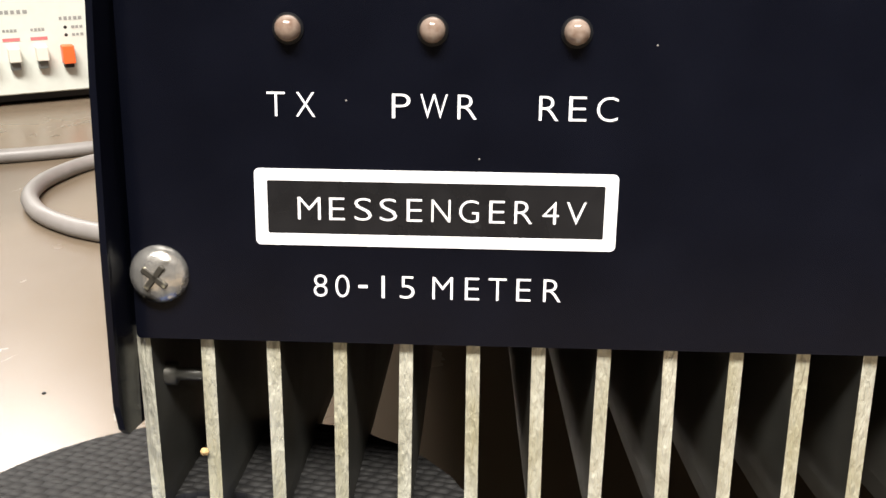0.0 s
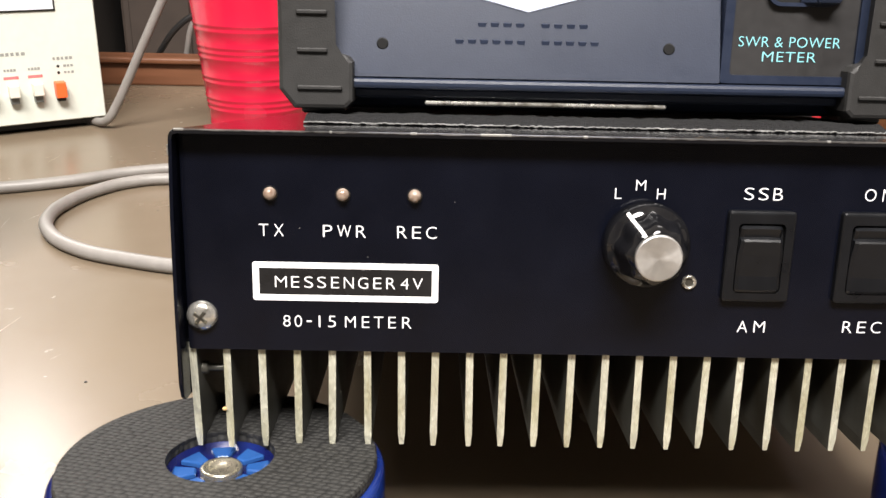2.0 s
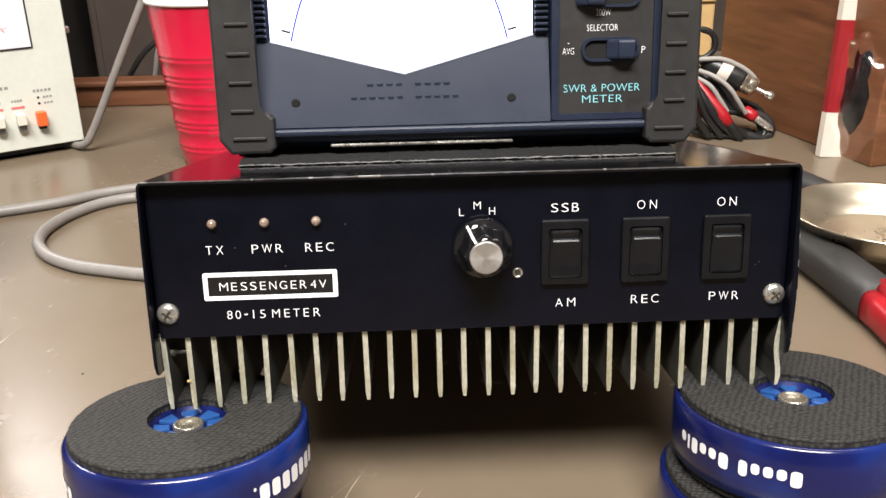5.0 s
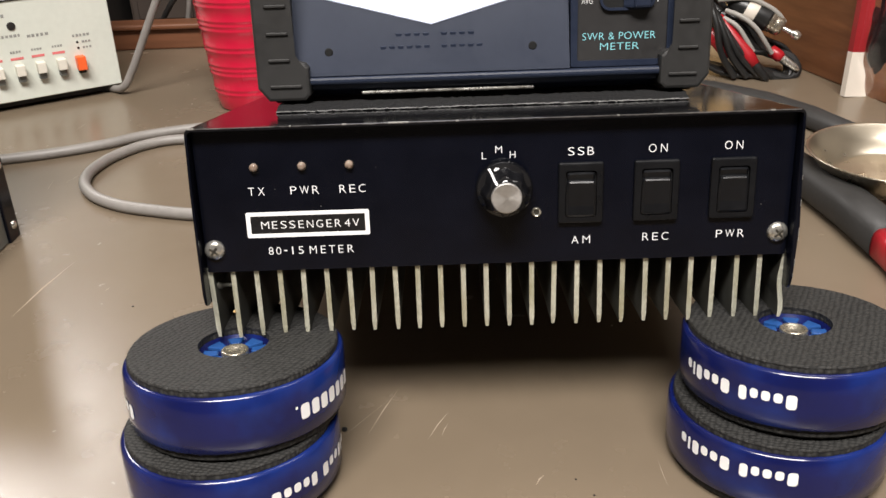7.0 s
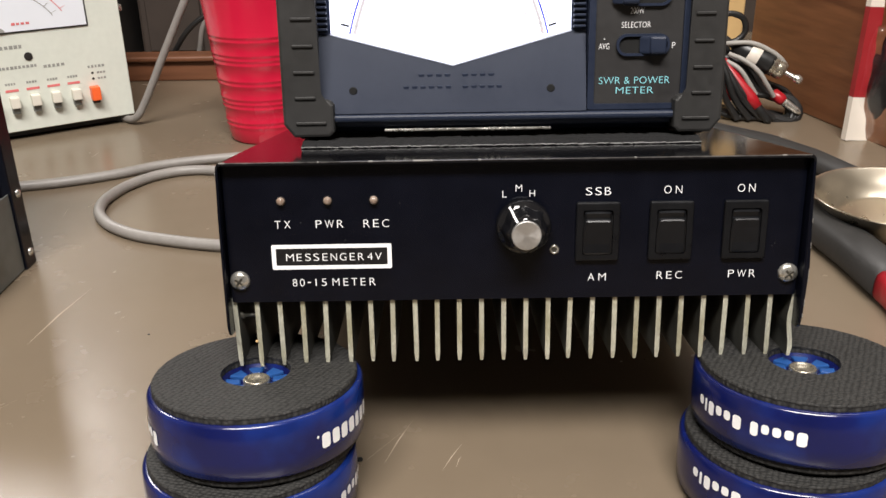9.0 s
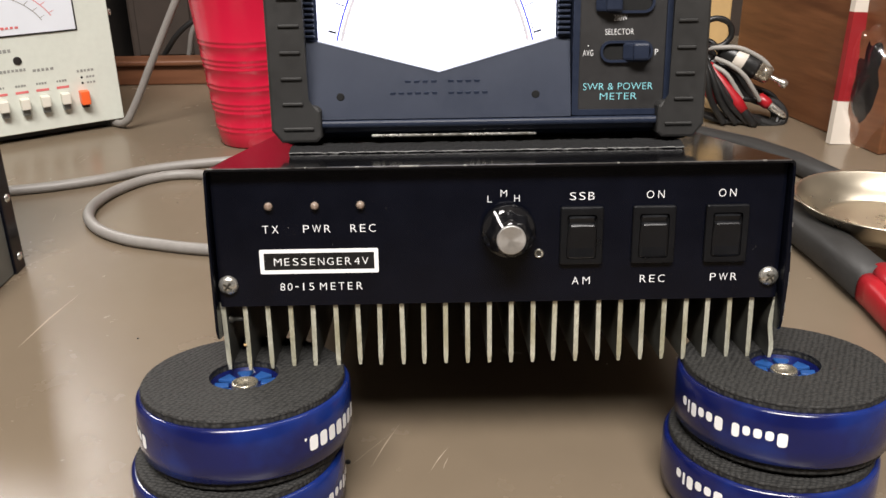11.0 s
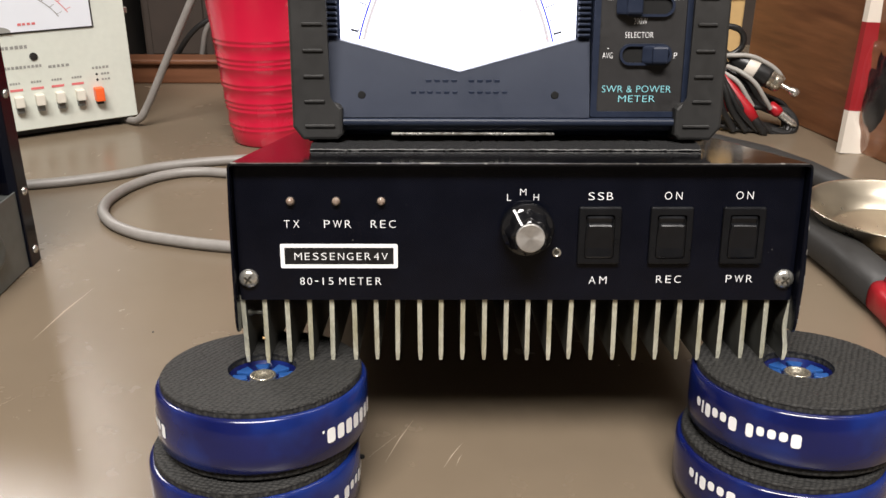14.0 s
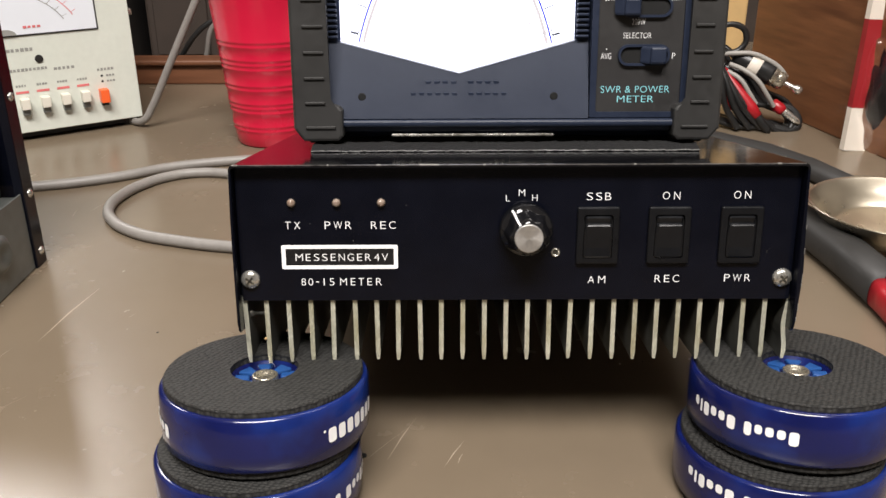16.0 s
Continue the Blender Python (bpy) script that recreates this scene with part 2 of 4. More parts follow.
def rounded(x0, z0, x1, z1, r, steps=5):
    out = []
    for cx, cz, a0 in ((x1 - r, z1 - r, 0), (x0 + r, z1 - r, 90), (x0 + r, z0 + r, 180), (x1 - r, z0 + r, 270)):
        for k in range(steps + 1):
            a = radians(a0 + 90 * k / steps)
            out.append((cx + r * math.cos(a), cz + r * math.sin(a)))
    return out


def ring_slab(outer, inner, y0, y1):
    bm = bmesh.new()
    v = [[bm.verts.new((x, y, z)) for x, z in loop] for y in (y0, y1) for loop in (outer, inner)]
    n = len(outer)
    for i in range(n):
        j = (i + 1) % n
        for a, b in ((0, 1), (1, 3), (3, 2), (2, 0)):
            bm.faces.new((v[a][i], v[a][j], v[b][j], v[b][i]))
    return bm


def tube(points, radius, name, mat, parent=None, label="", ends=True):
    cu = bpy.data.curves.new(name, "CURVE")
    cu.dimensions, cu.bevel_depth, cu.bevel_resolution, cu.resolution_u, cu.use_fill_caps = "3D", radius, 4, 10, ends
    sp = cu.splines.new("BEZIER")
    sp.bezier_points.add(len(points) - 1)
    for p, co in zip(sp.bezier_points, points):
        p.co, p.handle_left_type, p.handle_right_type = co, "AUTO", "AUTO"
    tmp = bpy.data.objects.new("tmp", cu)
    scene.collection.objects.link(tmp)
    me = bpy.data.meshes.new_from_object(tmp.evaluated_get(bpy.context.evaluated_depsgraph_get()))
    bpy.data.objects.remove(tmp)
    me.name = name
    for p in me.polygons:
        p.use_smooth = True
    me.materials.clear()
    me.materials.append(mat)
    ob = new(name, me)
    if parent:
        ob.parent = parent
    if label:
        tagged(ob, label)
    return ob


def words(text, x0, x1, z, height, y, mat, parent, name="legend_letter", spacing=1.25):
    """Flat printed letters, each a part, on an upright face that looks along -y, fitted between x0 and x1 and centred on height z."""
    cu = bpy.data.curves.new(name, "FONT")
    cu.body, cu.size, cu.space_character, cu.resolution_u = text, 1.0, spacing, 4
    cu.offset = -0.013
    tmp = bpy.data.objects.new("tmp", cu)
    scene.collection.objects.link(tmp)
    me = bpy.data.meshes.new_from_object(tmp.evaluated_get(bpy.context.evaluated_depsgraph_get()))
    bpy.data.objects.remove(tmp)
    co = np.array([v.co[:] for v in me.vertices])
    lo, hi = co.min(0), co.max(0)
    bm = bmesh.new()
    bm.from_mesh(me)
    bm.faces.ensure_lookup_table()
    seen = set()
    for f in bm.faces:
        if f.index in seen:
            continue
        island, todo = [], [f]
        seen.add(f.index)
        while todo:
            g = todo.pop()
            island.append(g)
            for e in g.edges:
                for h in e.link_faces:
                    if h.index not in seen:
                        seen.add(h.index)
                        todo.append(h)
        one, made = bmesh.new(), {}
        for g in island:
            row = []
            for v in g.verts:
                if v.index not in made:
                    u, w = (v.co.x - lo[0]) / (hi[0] - lo[0]), (v.co.y - lo[1]) / (hi[1] - lo[1])
                    made[v.index] = one.verts.new((x0 + u * (x1 - x0), y, z + (w - 0.5) * height))
                row.append(made[v.index])
            one.faces.new(row)
        part(name, one, mat, parent)
    bm.free()


# widths of plain grotesque capitals and figures, against their height
WIDE = dict(T=0.76, X=0.80, P=0.76, W=1.12, R=0.80, E=0.72, C=0.86, S=0.80, B=0.78, O=0.92, N=0.80, A=0.86, M=0.94, H=0.80, L=0.64)


def legend(text, x0, x1, z, height, y, mat, parent):
    """A spaced-out line of capitals between x0 and x1, each letter in a cell of its own width."""
    gap = 0.0 if len(text) < 2 else (x1 - x0 - sum(WIDE[c] for c in text) * height) / (len(text) - 1)
    squeeze = 1.0
    if gap < 0.16 * height and len(text) > 1:
        squeeze = (x1 - x0 - 0.16 * height * (len(text) - 1)) / (sum(WIDE[c] for c in text) * height)
        gap = 0.16 * height
    x = x0 if len(text) > 1 else (x0 + x1) / 2 - WIDE[text] * height / 2
    for c in text:
        w = WIDE[c] * height * squeeze
        words(c, x, x + w, z, height, y, mat, parent)
        x += w + gap


def bars(x0, x1, z, height, y, count, mat, parent, name="print_bar"):
    """Writing too small to read: a row of short plain bars."""
    step = (x1 - x0) / count
    bm = bmesh.new()
    for i in range(count):
        w = step * random.uniform(0.55, 0.8)
        h = height * random.uniform(0.8, 1.0)
        a = x0 + i * step
        vs = [bm.verts.new(p) for p in ((a, y, z - h / 2), (a + w, y, z - h / 2), (a + w, y, z + h / 2), (a, y, z + h / 2))]
        bm.faces.new(vs)
    return part(name, bm, mat, parent)


# ---- the room and the bench ----
tagged(link("floor", box((-2.6, -3.6, -0.95), (2.6, 2.6, -0.90)), M_FLOOR), "grey concrete workshop floor", "floor", kind="structure")
tagged(link("ceiling", box((-2.6, -3.6, 2.2), (2.6, 2.6, 2.25)), M_CEIL), "off-white workshop ceiling", "ceiling", kind="structure")
tagged(link("wall_north", box((-2.6, 2.53, -0.9), (2.6, 2.6, 2.2)), M_WALL), "dim painted wall behind the bench", "wall", kind="structure")
tagged(link("wall_south", box((-2.6, -3.6, -0.9), (2.6, -3.53, 2.2)), M_WALL), "dim painted wall facing the bench", "wall", kind="structure")
tagged(link("wall_west", box((-2.6, -3.53, -0.9), (-2.53, 2.53, 2.2)), M_WALL), "dim painted side wall", "wall", kind="structure")
tagged(link("wall_east", box((2.53, -3.53, -0.9), (2.6, 2.53, 2.2)), M_WALL), "dim painted side wall", "wall", kind="structure")

bench = thing("workbench", pose(0, 0, 0), "brown laminate workbench top with scratches and specks", "workbench")
part("tabletop", box((-1.3, -0.50, -0.03), (1.3, 0.96, 0.0), 0.002), M_BENCH, bench)
for bx in (-1.25, 1.17):
    for by in (-0.44, 0.86):
        part("leg", box((bx, by, -0.90), (bx + 0.08, by + 0.08, -0.03), 0.003), M_DARKWOOD, bench)


def scratch(x0, y0, x1, y1, w):
    a, b = Vector((x0, y0, 0.0002)), Vector((x1, y1, 0.0002))
    side = Vector((-(b - a).y, (b - a).x, 0)).normalized() * w / 2
    mid = (a + b) / 2 + side * 2.0
    bm = bmesh.new()
    v = [bm.verts.new(p) for p in (a, mid - side, b, mid + side)]
    bm.faces.new(v)
    part("scratch", bm, M_SCRATCH, bench)


for s in ((-0.0505, 0.004, -0.0390, 0.036, 0.0005), (-0.027, 0.0, -0.0185, 0.018, 0.0004), (-0.0215, 0.002, -0.019, 0.010, 0.0003),
          (-0.235, 0.105, -0.225, 0.17, 0.0012), (-0.262, 0.03, -0.245, 0.10, 0.0007), (0.012, -0.028, 0.016, -0.022, 0.0005)):
    scratch(*s)
rng = random.Random(21)
for k in range(46):
    x, y, a, ln = rng.uniform(-0.40, 0.30), rng.uniform(-0.10, 0.45), rng.uniform(0.9, 2.2), rng.uniform(0.004, 0.035)
    scratch(x, y, x + ln * math.cos(a), y + ln * math.sin(a), rng.uniform(0.00012, 0.00025))
for k in range(26):
    x, y, r = rng.uniform(-0.30, 0.30), rng.uniform(-0.08, 0.50), rng.uniform(0.0003, 0.0008)
    part("crumb", lathe([(r, 0.0), (r * 0.8, r * 0.5), (0, r * 0.7)], 7, "z", (x, y, 0.0)), M_SCRATCH if k % 3 else M_VOID, bench)
part("crumb", lathe([(0.0012, 0.0), (0.0011, 0.0008), (0, 0.0013)], 9, "z", (-0.0600, 0.0080, 0.0)), M_VOID, bench)

# ---- the amplifier ----
amp = thing("amplifier", AMP, "black steel radio amplifier with aluminium fins on blue risers", "amplifier")
PX, PB, PT = 0.1019, 0.0240, 0.0747  # half width, lower and upper edge of the front panel
SX, NOSE = 0.1031, -0.0041  # half width of the folded case, and how far it stands out before the panel


def lid_z(y):
    return 0.0758 - 0.078 * y


bm = slab(rounded(-PX, PB, PX, PT, 0.0006), 0.0, 0.0012)
panel = part("front_panel", bm, M_PANEL, amp, "glossy black front panel with white printed legends")
# folded lid with rounded shoulders, standing out before the panel
half_out = [(SX, -0.0024), (SX - 0.0001, -0.0014), (SX - 0.0005, -0.0006), (SX - 0.0012, -0.0001), (SX - 0.0021, 0.0)]
half_in = [(SX - 0.0021, -0.0009), (SX - 0.0010, -0.0012), (SX - 0.0007, -0.0024)]
loop = [(x, z) for x, z in half_out] + [(-x, z) for x, z in reversed(half_out)] + [(-x, z) for x, z in reversed(half_in)] + [(x, z) for x, z in half_in]
bm = bmesh.new()
ends = [[bm.verts.new((x, y, lid_z(y) + z)) for x, z in loop] for y in (NOSE, NOSE + 0.0004, 0.30)]
for v in ends[0]:
    v.co.z -= 0.00015
for a, b in zip(ends, ends[1:]):
    for i in range(len(loop)):
        k = (i + 1) % len(loop)
        bm.faces.new((a[i], a[k], b[k], b[i]))
bm.faces.new(ends[0])
bm.faces.new(ends[2])
lid = part("lid", bm, M_TOPSHEET, amp, "glossy black lid that mirrors its surroundings")
for sx in (-1, 1):
    # side sheets reach lower than the panel, with a slightly dented front edge and a cut-back lower corner
    # their rear drops to the fin tips, added unseen to stop side light
    out = [(NOSE, lid_z(NOSE) - 0.0024), (NOSE - 0.0006, 0.0560), (NOSE - 0.0014, 0.0360), (NOSE - 0.0012, 0.0170), (NOSE - 0.0006, 0.0138), (NOSE + 0.0008, 0.0126), (0.0040, 0.0120),
           (0.0200, 0.0105), (0.0230, 0.0008), (0.30, 0.0008), (0.30, lid_z(0.30) - 0.0024)]
    bow = {0.0560: 0.0003, 0.0360: 0.0009 if sx > 0 else 0.0002, 0.0170: 0.0002}
    bm = bmesh.new()
    a = [bm.verts.new((sx * (SX - 0.0008 + bow.get(z, 0)), y, z)) for y, z in out]
    b = [bm.verts.new((sx * (SX - 0.00002 + bow.get(z, 0)), y, z)) for y, z in out]
    bm.faces.new(a)
    bm.faces.new(b)
    for i in range(len(a)):
        k = (i + 1) % len(a)
        bm.faces.new((a[i], a[k], b[k], b[i]))
    bmesh.ops.triangulate(bm, faces=[f for f in bm.faces if len(f.verts) > 4])
    part("side_sheet", bm, M_PANEL, amp)
part("back_sheet", box((-SX + 0.0012, 0.2985, 0.026), (SX - 0.0012, 0.2999, lid_z(0.30) - 0.0012)), M_PANEL, amp)
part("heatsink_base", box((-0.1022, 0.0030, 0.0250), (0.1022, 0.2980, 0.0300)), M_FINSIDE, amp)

# bare metal showing along the lid's front edge and on the side sheets
TOP = lid_z(NOSE) - 0.00015
for x0, x1 in ((-0.1018, -0.0996), (-0.0352, -0.0292), (-0.0300, -0.0284), (-0.0128, -0.0118), (0.0405, 0.0414), (0.0912, 0.0928), (-0.068, -0.0674), (-0.0505, -0.0490)):
    part("paint_chip", box((x0, NOSE - 0.00013, TOP - 0.00030), (x1, NOSE + 0.0006, TOP + 0.00022), 0.0001, 1), M_BARE, lid)
bm = bmesh.new()
edge_rng = random.Random(12)
last = None
for k in range(161):
    x = -0.1018 + 0.2032 * k / 160
    w = 0.00012 + 0.00016 * edge_rng.random()
    row = [bm.verts.new(p) for p in ((x, NOSE - 0.00006, TOP - w), (x, NOSE - 0.00008, TOP + 0.00006), (x, NOSE + w, TOP + 0.00012))]
    if last:
        for q in range(2):
            bm.faces.new((last[q], row[q], row[q + 1], last[q + 1]))
    last = row
part("worn_edge", bm, material("worn_paint_edge", (0.13, 0.125, 0.12), 0.32, 0.5, scale=300, vary=0.7), lid)
for sx, z, h, bulge in ((1, 0.0338, 0.0030, 0.0008), (1, 0.0312, 0.0012, 0.0008), (1, 0.0440, 0.0022, 0.0006), (1, 0.0225, 0.0026, 0.0004), (1, 0.0178, 0.0014, 0.0002), (1, 0.0530, 0.0016, 0.0003), (-1, 0.0715, 0.0024, 0.0)):
    c = sx * (SX + bulge)
    y = NOSE - (0.0004 if z > 0.06 else 0.0014)
    part("paint_chip", box((c - 0.00018, y - 0.0001, z - h / 2), (c + 0.00006, y + 0.0003, z + h / 2), 0.00008, 1), M_BARE, lid)

# fins
FIN0, FIN1, COUNT = -0.1007, 0.1018, 26
for i in range(COUNT):
    x = FIN0 + (FIN1 - FIN0) * i / (COUNT - 1)
    fin_rng = random.Random(i)
    x += (-0.0009, -0.0009, -0.0007, -0.0004, -0.0002)[i] if i < 5 else 0
    drop = fin_rng.uniform(-0.0009, -0.0004) - (0.0011 if i < 6 else 0.0)
    tip = fin_rng.uniform(-0.0003, 0.0003) + (0.0006 if i == 0 else 0)
    bm = bmesh.new()
    rows = 9
    loops = []
    for k in range(rows):
        z = drop + (0.0252 - drop) * k / (rows - 1)
        bend = tip * (1 - k / (rows - 1))
        if i == COUNT - 1:
            bend = 0.0006 * math.sin(2.4 * math.pi * k / (rows - 1) + 0.5) + 0.0002
        half = 0.00085 - (0.0003 if k == 0 else 0)
        front = 0.0012 + (0.0003 if k == 0 else 0)
        fade = [(front, 1.0), (0.030, 0.15), (0.2975, 0.0)]
        loops.append([bm.verts.new((x + s * half + bend * f, y, z)) for s, way in ((-1, 1), (1, -1)) for y, f in fade[::way]])
    for a, b in zip(loops, loops[1:]):
        for q in range(6):
            r = (q + 1) % 6
            bm.faces.new((a[q], a[r], b[r], b[q]))
    bm.faces.new(loops[0])
    bm.faces.new(list(reversed(loops[-1])))
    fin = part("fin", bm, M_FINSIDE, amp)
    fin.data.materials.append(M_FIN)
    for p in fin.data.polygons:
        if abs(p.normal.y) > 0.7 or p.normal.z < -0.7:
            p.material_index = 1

part("fin_bolt", lathe([(0.0016, -0.0010), (0.0016, 0.0008), (0.0009, 0.0010), (0.0009, 0.0050)], 12, "z"), M_FINSIDE, amp, "", True, pose(-0.1000, 0.0060, 0.0170, 0, 90, 0))
part("swarf", lathe([(0.00045, -0.0002), (0.0006, 0.0002), (0, 0.0006)], 6, "y", (-0.0944, 0.0008, 0.0085)), M_CARD, amp)

# panel screws with cross recesses
for sx in (-1, 1):
    c = (sx * 0.0985, 0.0, 0.0323)
    screw = part("panel_screw", lathe([(0.0036, -0.0001), (0.0036, 0.0004), (0.0033, 0.0011), (0.0025, 0.0017), (0.0012, 0.0020), (0, 0.0021)], 28, "y", c), M_STEEL, amp, "nickel cross-head screw", True)
    for ang in (38, 128):
        bm = box((-0.0018, -0.00225, -0.00040), (0.0018, -0.0015, 0.00040), 0.00015, 1)
        bmesh.ops.rotate(bm, verts=bm.verts, matrix=Matrix.Rotation(radians(ang + (12 if sx > 0 else 0)), 3, "Y"))
        bmesh.ops.translate(bm, verts=bm.verts, vec=c)
        part("cross_recess", bm, M_SLOT, screw)
    part("screw_shank", lathe([(0.0015, -0.014), (0.0015, -0.0012)], 12, "y", c), M_STEEL, screw)

# indicator lamps
for x in (-0.0820, -0.0656, -0.0494):
    lamp = part("indicator_lamp", lathe([(0.0015, -0.001), (0.0015, 0.0006), (0.0014, 0.0010), (0.0011, 0.0016), (0.0006, 0.0019), (0, 0.0020)], 24, "y", (x, 0, 0.0615)), M_LED, amp, "unlit clear indicator lamp", True)
    part("lamp_rim", lathe([(0.0018, 0.0), (0.0018, 0.0002), (0.0015, 0.00025), (0.0015, 0.0)], 24, "y", (x, 0, 0.0615)), M_SWITCH, lamp)

# legends
INK = -0.00012
for text, x0, x1, z, h in (("TX", -0.0847, -0.0791, 0.0530, 0.0028), ("PWR", -0.0702, -0.0604, 0.0530, 0.0028), ("REC", -0.0533, -0.0443, 0.0530, 0.0028),
                           ("SSB", 0.0250, 0.0338, 0.0634, 0.0028), ("ON", 0.0524, 0.0587, 0.0636, 0.0028), ("ON", 0.0781, 0.0843, 0.0638, 0.0028),
                           ("AM", 0.0266, 0.0331, 0.0318, 0.0028), ("REC", 0.0514, 0.0605, 0.0321, 0.0028), ("PWR", 0.0771, 0.0869, 0.0323, 0.0028),
                           ("L", -0.0043, -0.0027, 0.0629, 0.0024), ("M", 0.0004, 0.0026, 0.0649, 0.0024), ("H", 0.0053, 0.0071, 0.0630, 0.0024)):
    legend(text, x0, x1, z, h, INK, M_PRINT, amp)
# evenly spaced stencil letters: each letter's start and width in hundredths of the line
for text, x0, x1, z, h, cells in (
        ("MESSENGER4V", -0.0814, -0.0473, 0.0408, 0.0027, ((0, 8), (11, 5.4), (19.8, 6), (28.6, 6), (38, 5.4), (46.6, 6.6), (56.2, 6.8), (66.6, 5.4), (75.3, 6.2), (85, 5.6), (93.2, 6.8))),
        ("80-15METER", -0.0797, -0.0498, 0.0313, 0.0028, ((0, 5.6), (8.8, 5.8), (18.2, 3.8), (27.6, 1.3), (35, 6), (48.2, 8.2), (61.3, 5.8), (70.8, 7.2), (82, 5.8), (92.8, 7.2)))):
    for letter, (a, w) in zip(text, cells):
        xa = x0 + (x1 - x0) * a / 100
        flat = letter == "-"
        words(letter, xa, xa + (x1 - x0) * w / 100, z, h * (0.14 if flat else 1), INK, M_PRINT, amp)
outer = rounded(-0.0865, 0.0363, -0.0437, 0.0455, 0.0006)
inner = rounded(-0.0850, 0.0377, -0.0452, 0.0441, 0.0002)
part("name_frame", ring_slab(outer, inner, -0.00015, 0.0), M_PRINT, amp, "white printed frame")
part("label_tape", slab(rounded(-0.0849, 0.0378, -0.0453, 0.0440, 0.0002), -0.00008, 0.0), M_TAPE, amp, "scuffed black label tape")

# rotary knob
kc = (0.0030, 0.0, 0.0518)


def lobes(a, r, h):
    return 1 + (0.045 * math.cos(8 * a) if 0.0060 < r < 0.0079 else 0)


# a bevelled skirt with a fluted body rising to the cap
knob = part("rotary_knob", lathe([(0.0093, 0.0004), (0.0097, 0.0009), (0.0097, 0.0040), (0.0095, 0.0049), (0.0091, 0.0054), (0.0080, 0.0062), (0.0076, 0.0066), (0.0073, 0.0090), (0.0067, 0.0120), (0.0061, 0.0134),
                                  (0.0052, 0.0140)], 96, "y", kc, lobes), M_KNOB, amp, "black control knob with a spun silver cap", True)
part("knob_cap", lathe([(0.0051, 0.0132), (0.0051, 0.0150), (0.0048, 0.0153), (0, 0.0152)], 40, "y", kc), M_CAP, knob, "spun aluminium cap")
bm = bmesh.new()
last = None
ca, sa = math.cos(radians(124)), math.sin(radians(124))
for r, h in ((0.0053, 0.01415), (0.0064, 0.01340), (0.0070, 0.01200), (0.0076, 0.00900), (0.0080, 0.00640), (0.0094, 0.00530)):
    row = [bm.verts.new((kc[0] + r * ca + s * sa * 0.0004, -h - 0.00012, kc[2] + r * sa - s * ca * 0.0004)) for s in (-1, 1)]
    if last:
        bm.faces.new((last[0], row[0], row[1], last[1]))
    last = row
part("pointer_line", bm, M_PRINT, knob, "white pointer line")
ho = part("ferrule", lathe([(0.0017, -0.0002), (0.0017, 0.0005), (0.0014, 0.0007), (0.0010, 0.0005), (0.0010, -0.0003)], 24, "y", (0.0143, 0, 0.0424)), M_STEEL, amp, "small bright eyelet", True)
part("ferrule_hole", lathe([(0.0010, 0.0002), (0, 0.0002)], 20, "y", (0.0143, 0, 0.0424)), M_SLOT, ho)

# rocker switches
for cx in (0.0294, 0.0553, 0.0815):
    cz = 0.0490
    bm = ring_slab(rounded(cx - 0.0077, cz - 0.0107, cx + 0.0077, cz + 0.0107, 0.0008), rounded(cx - 0.0054, cz - 0.0085, cx + 0.0054, cz + 0.0079, 0.0012), -0.0018, 0.0)
    edge = [e for e in bm.edges if all(v.co.y < -0.001 and (abs(v.co.x - cx) > 0.0068 or abs(v.co.z - cz) > 0.0098) for v in e.verts)]
    bmesh.ops.bevel(bm, geom=edge, offset=0.0007, segments=3, affect="EDGES", profile=0.5)
    bez = part("rocker_switch", bm, M_SWITCH, amp, "black rocker switch")
    # the upper half is pressed in; the lower half stands proud with a bright upper edge
    prof = [(0.0079, 0.0002), (0.0078, -0.0014), (0.0072, -0.0022), (0.0052, -0.0016), (0.0049, -0.0017), (0.0048, -0.0025), (0.0043, -0.0028), (0.0010, -0.0025),
            (-0.0040, -0.0022), (-0.0072, -0.0024), (-0.0079, -0.0020), (-0.0082, -0.0010), (-0.0082, 0.0002)]
    bm = bmesh.new()
    rows_r = []
    for u in (-1, -0.86, -0.4, 0.4, 0.86, 1):
        dip = 0.0005 if abs(u) == 1 else 0.0
        rows_r.append([bm.verts.new((cx + u * (0.0047 if z > 0.004 else 0.0051), min(y + dip, 0.0002), cz - 0.0004 + z * (1 - 0.02 * abs(u)))) for z, y in prof])
    for a, b in zip(rows_r, rows_r[1:]):
        for i in range(len(prof) - 1):
            bm.faces.new((a[i], b[i], b[i + 1], a[i + 1]))
    bm.faces.new(rows_r[0])
    bm.faces.new(rows_r[-1])
    part("rocker", bm, M_SWITCH, bez)
    part("switch_well", box((cx - 0.0055, -0.0003, cz - 0.0086), (cx + 0.0055, -0.0001, cz + 0.0080)), M_VOID, bez)

# rear feet hold the back of the case just over the bench
for sx in (-1, 1):
    part("rear_foot", lathe([(0.007, 0.0), (0.008, -0.0159), (0, -0.0159)], 20, "z", (sx * 0.09, 0.285, 0.0)), M_RUBBER, amp)

# a few specks of grime and swarf
M_DUST = material("grey_dust", (0.22, 0.21, 0.19), 0.8)
for x, z in ((-0.0403, 0.0602), (-0.0755, 0.0535), (0.0930, 0.0435), (-0.0600, 0.0470), (0.0920, 0.0425)):
    part("speck", lathe([(0.00013, 0.0), (0.0001, 0.00008), (0, 0.0001)], 8, "y", (x, 0, z)), M_DUST, panel)

# ---- risers: round blue bench blocks, two in a stack ----


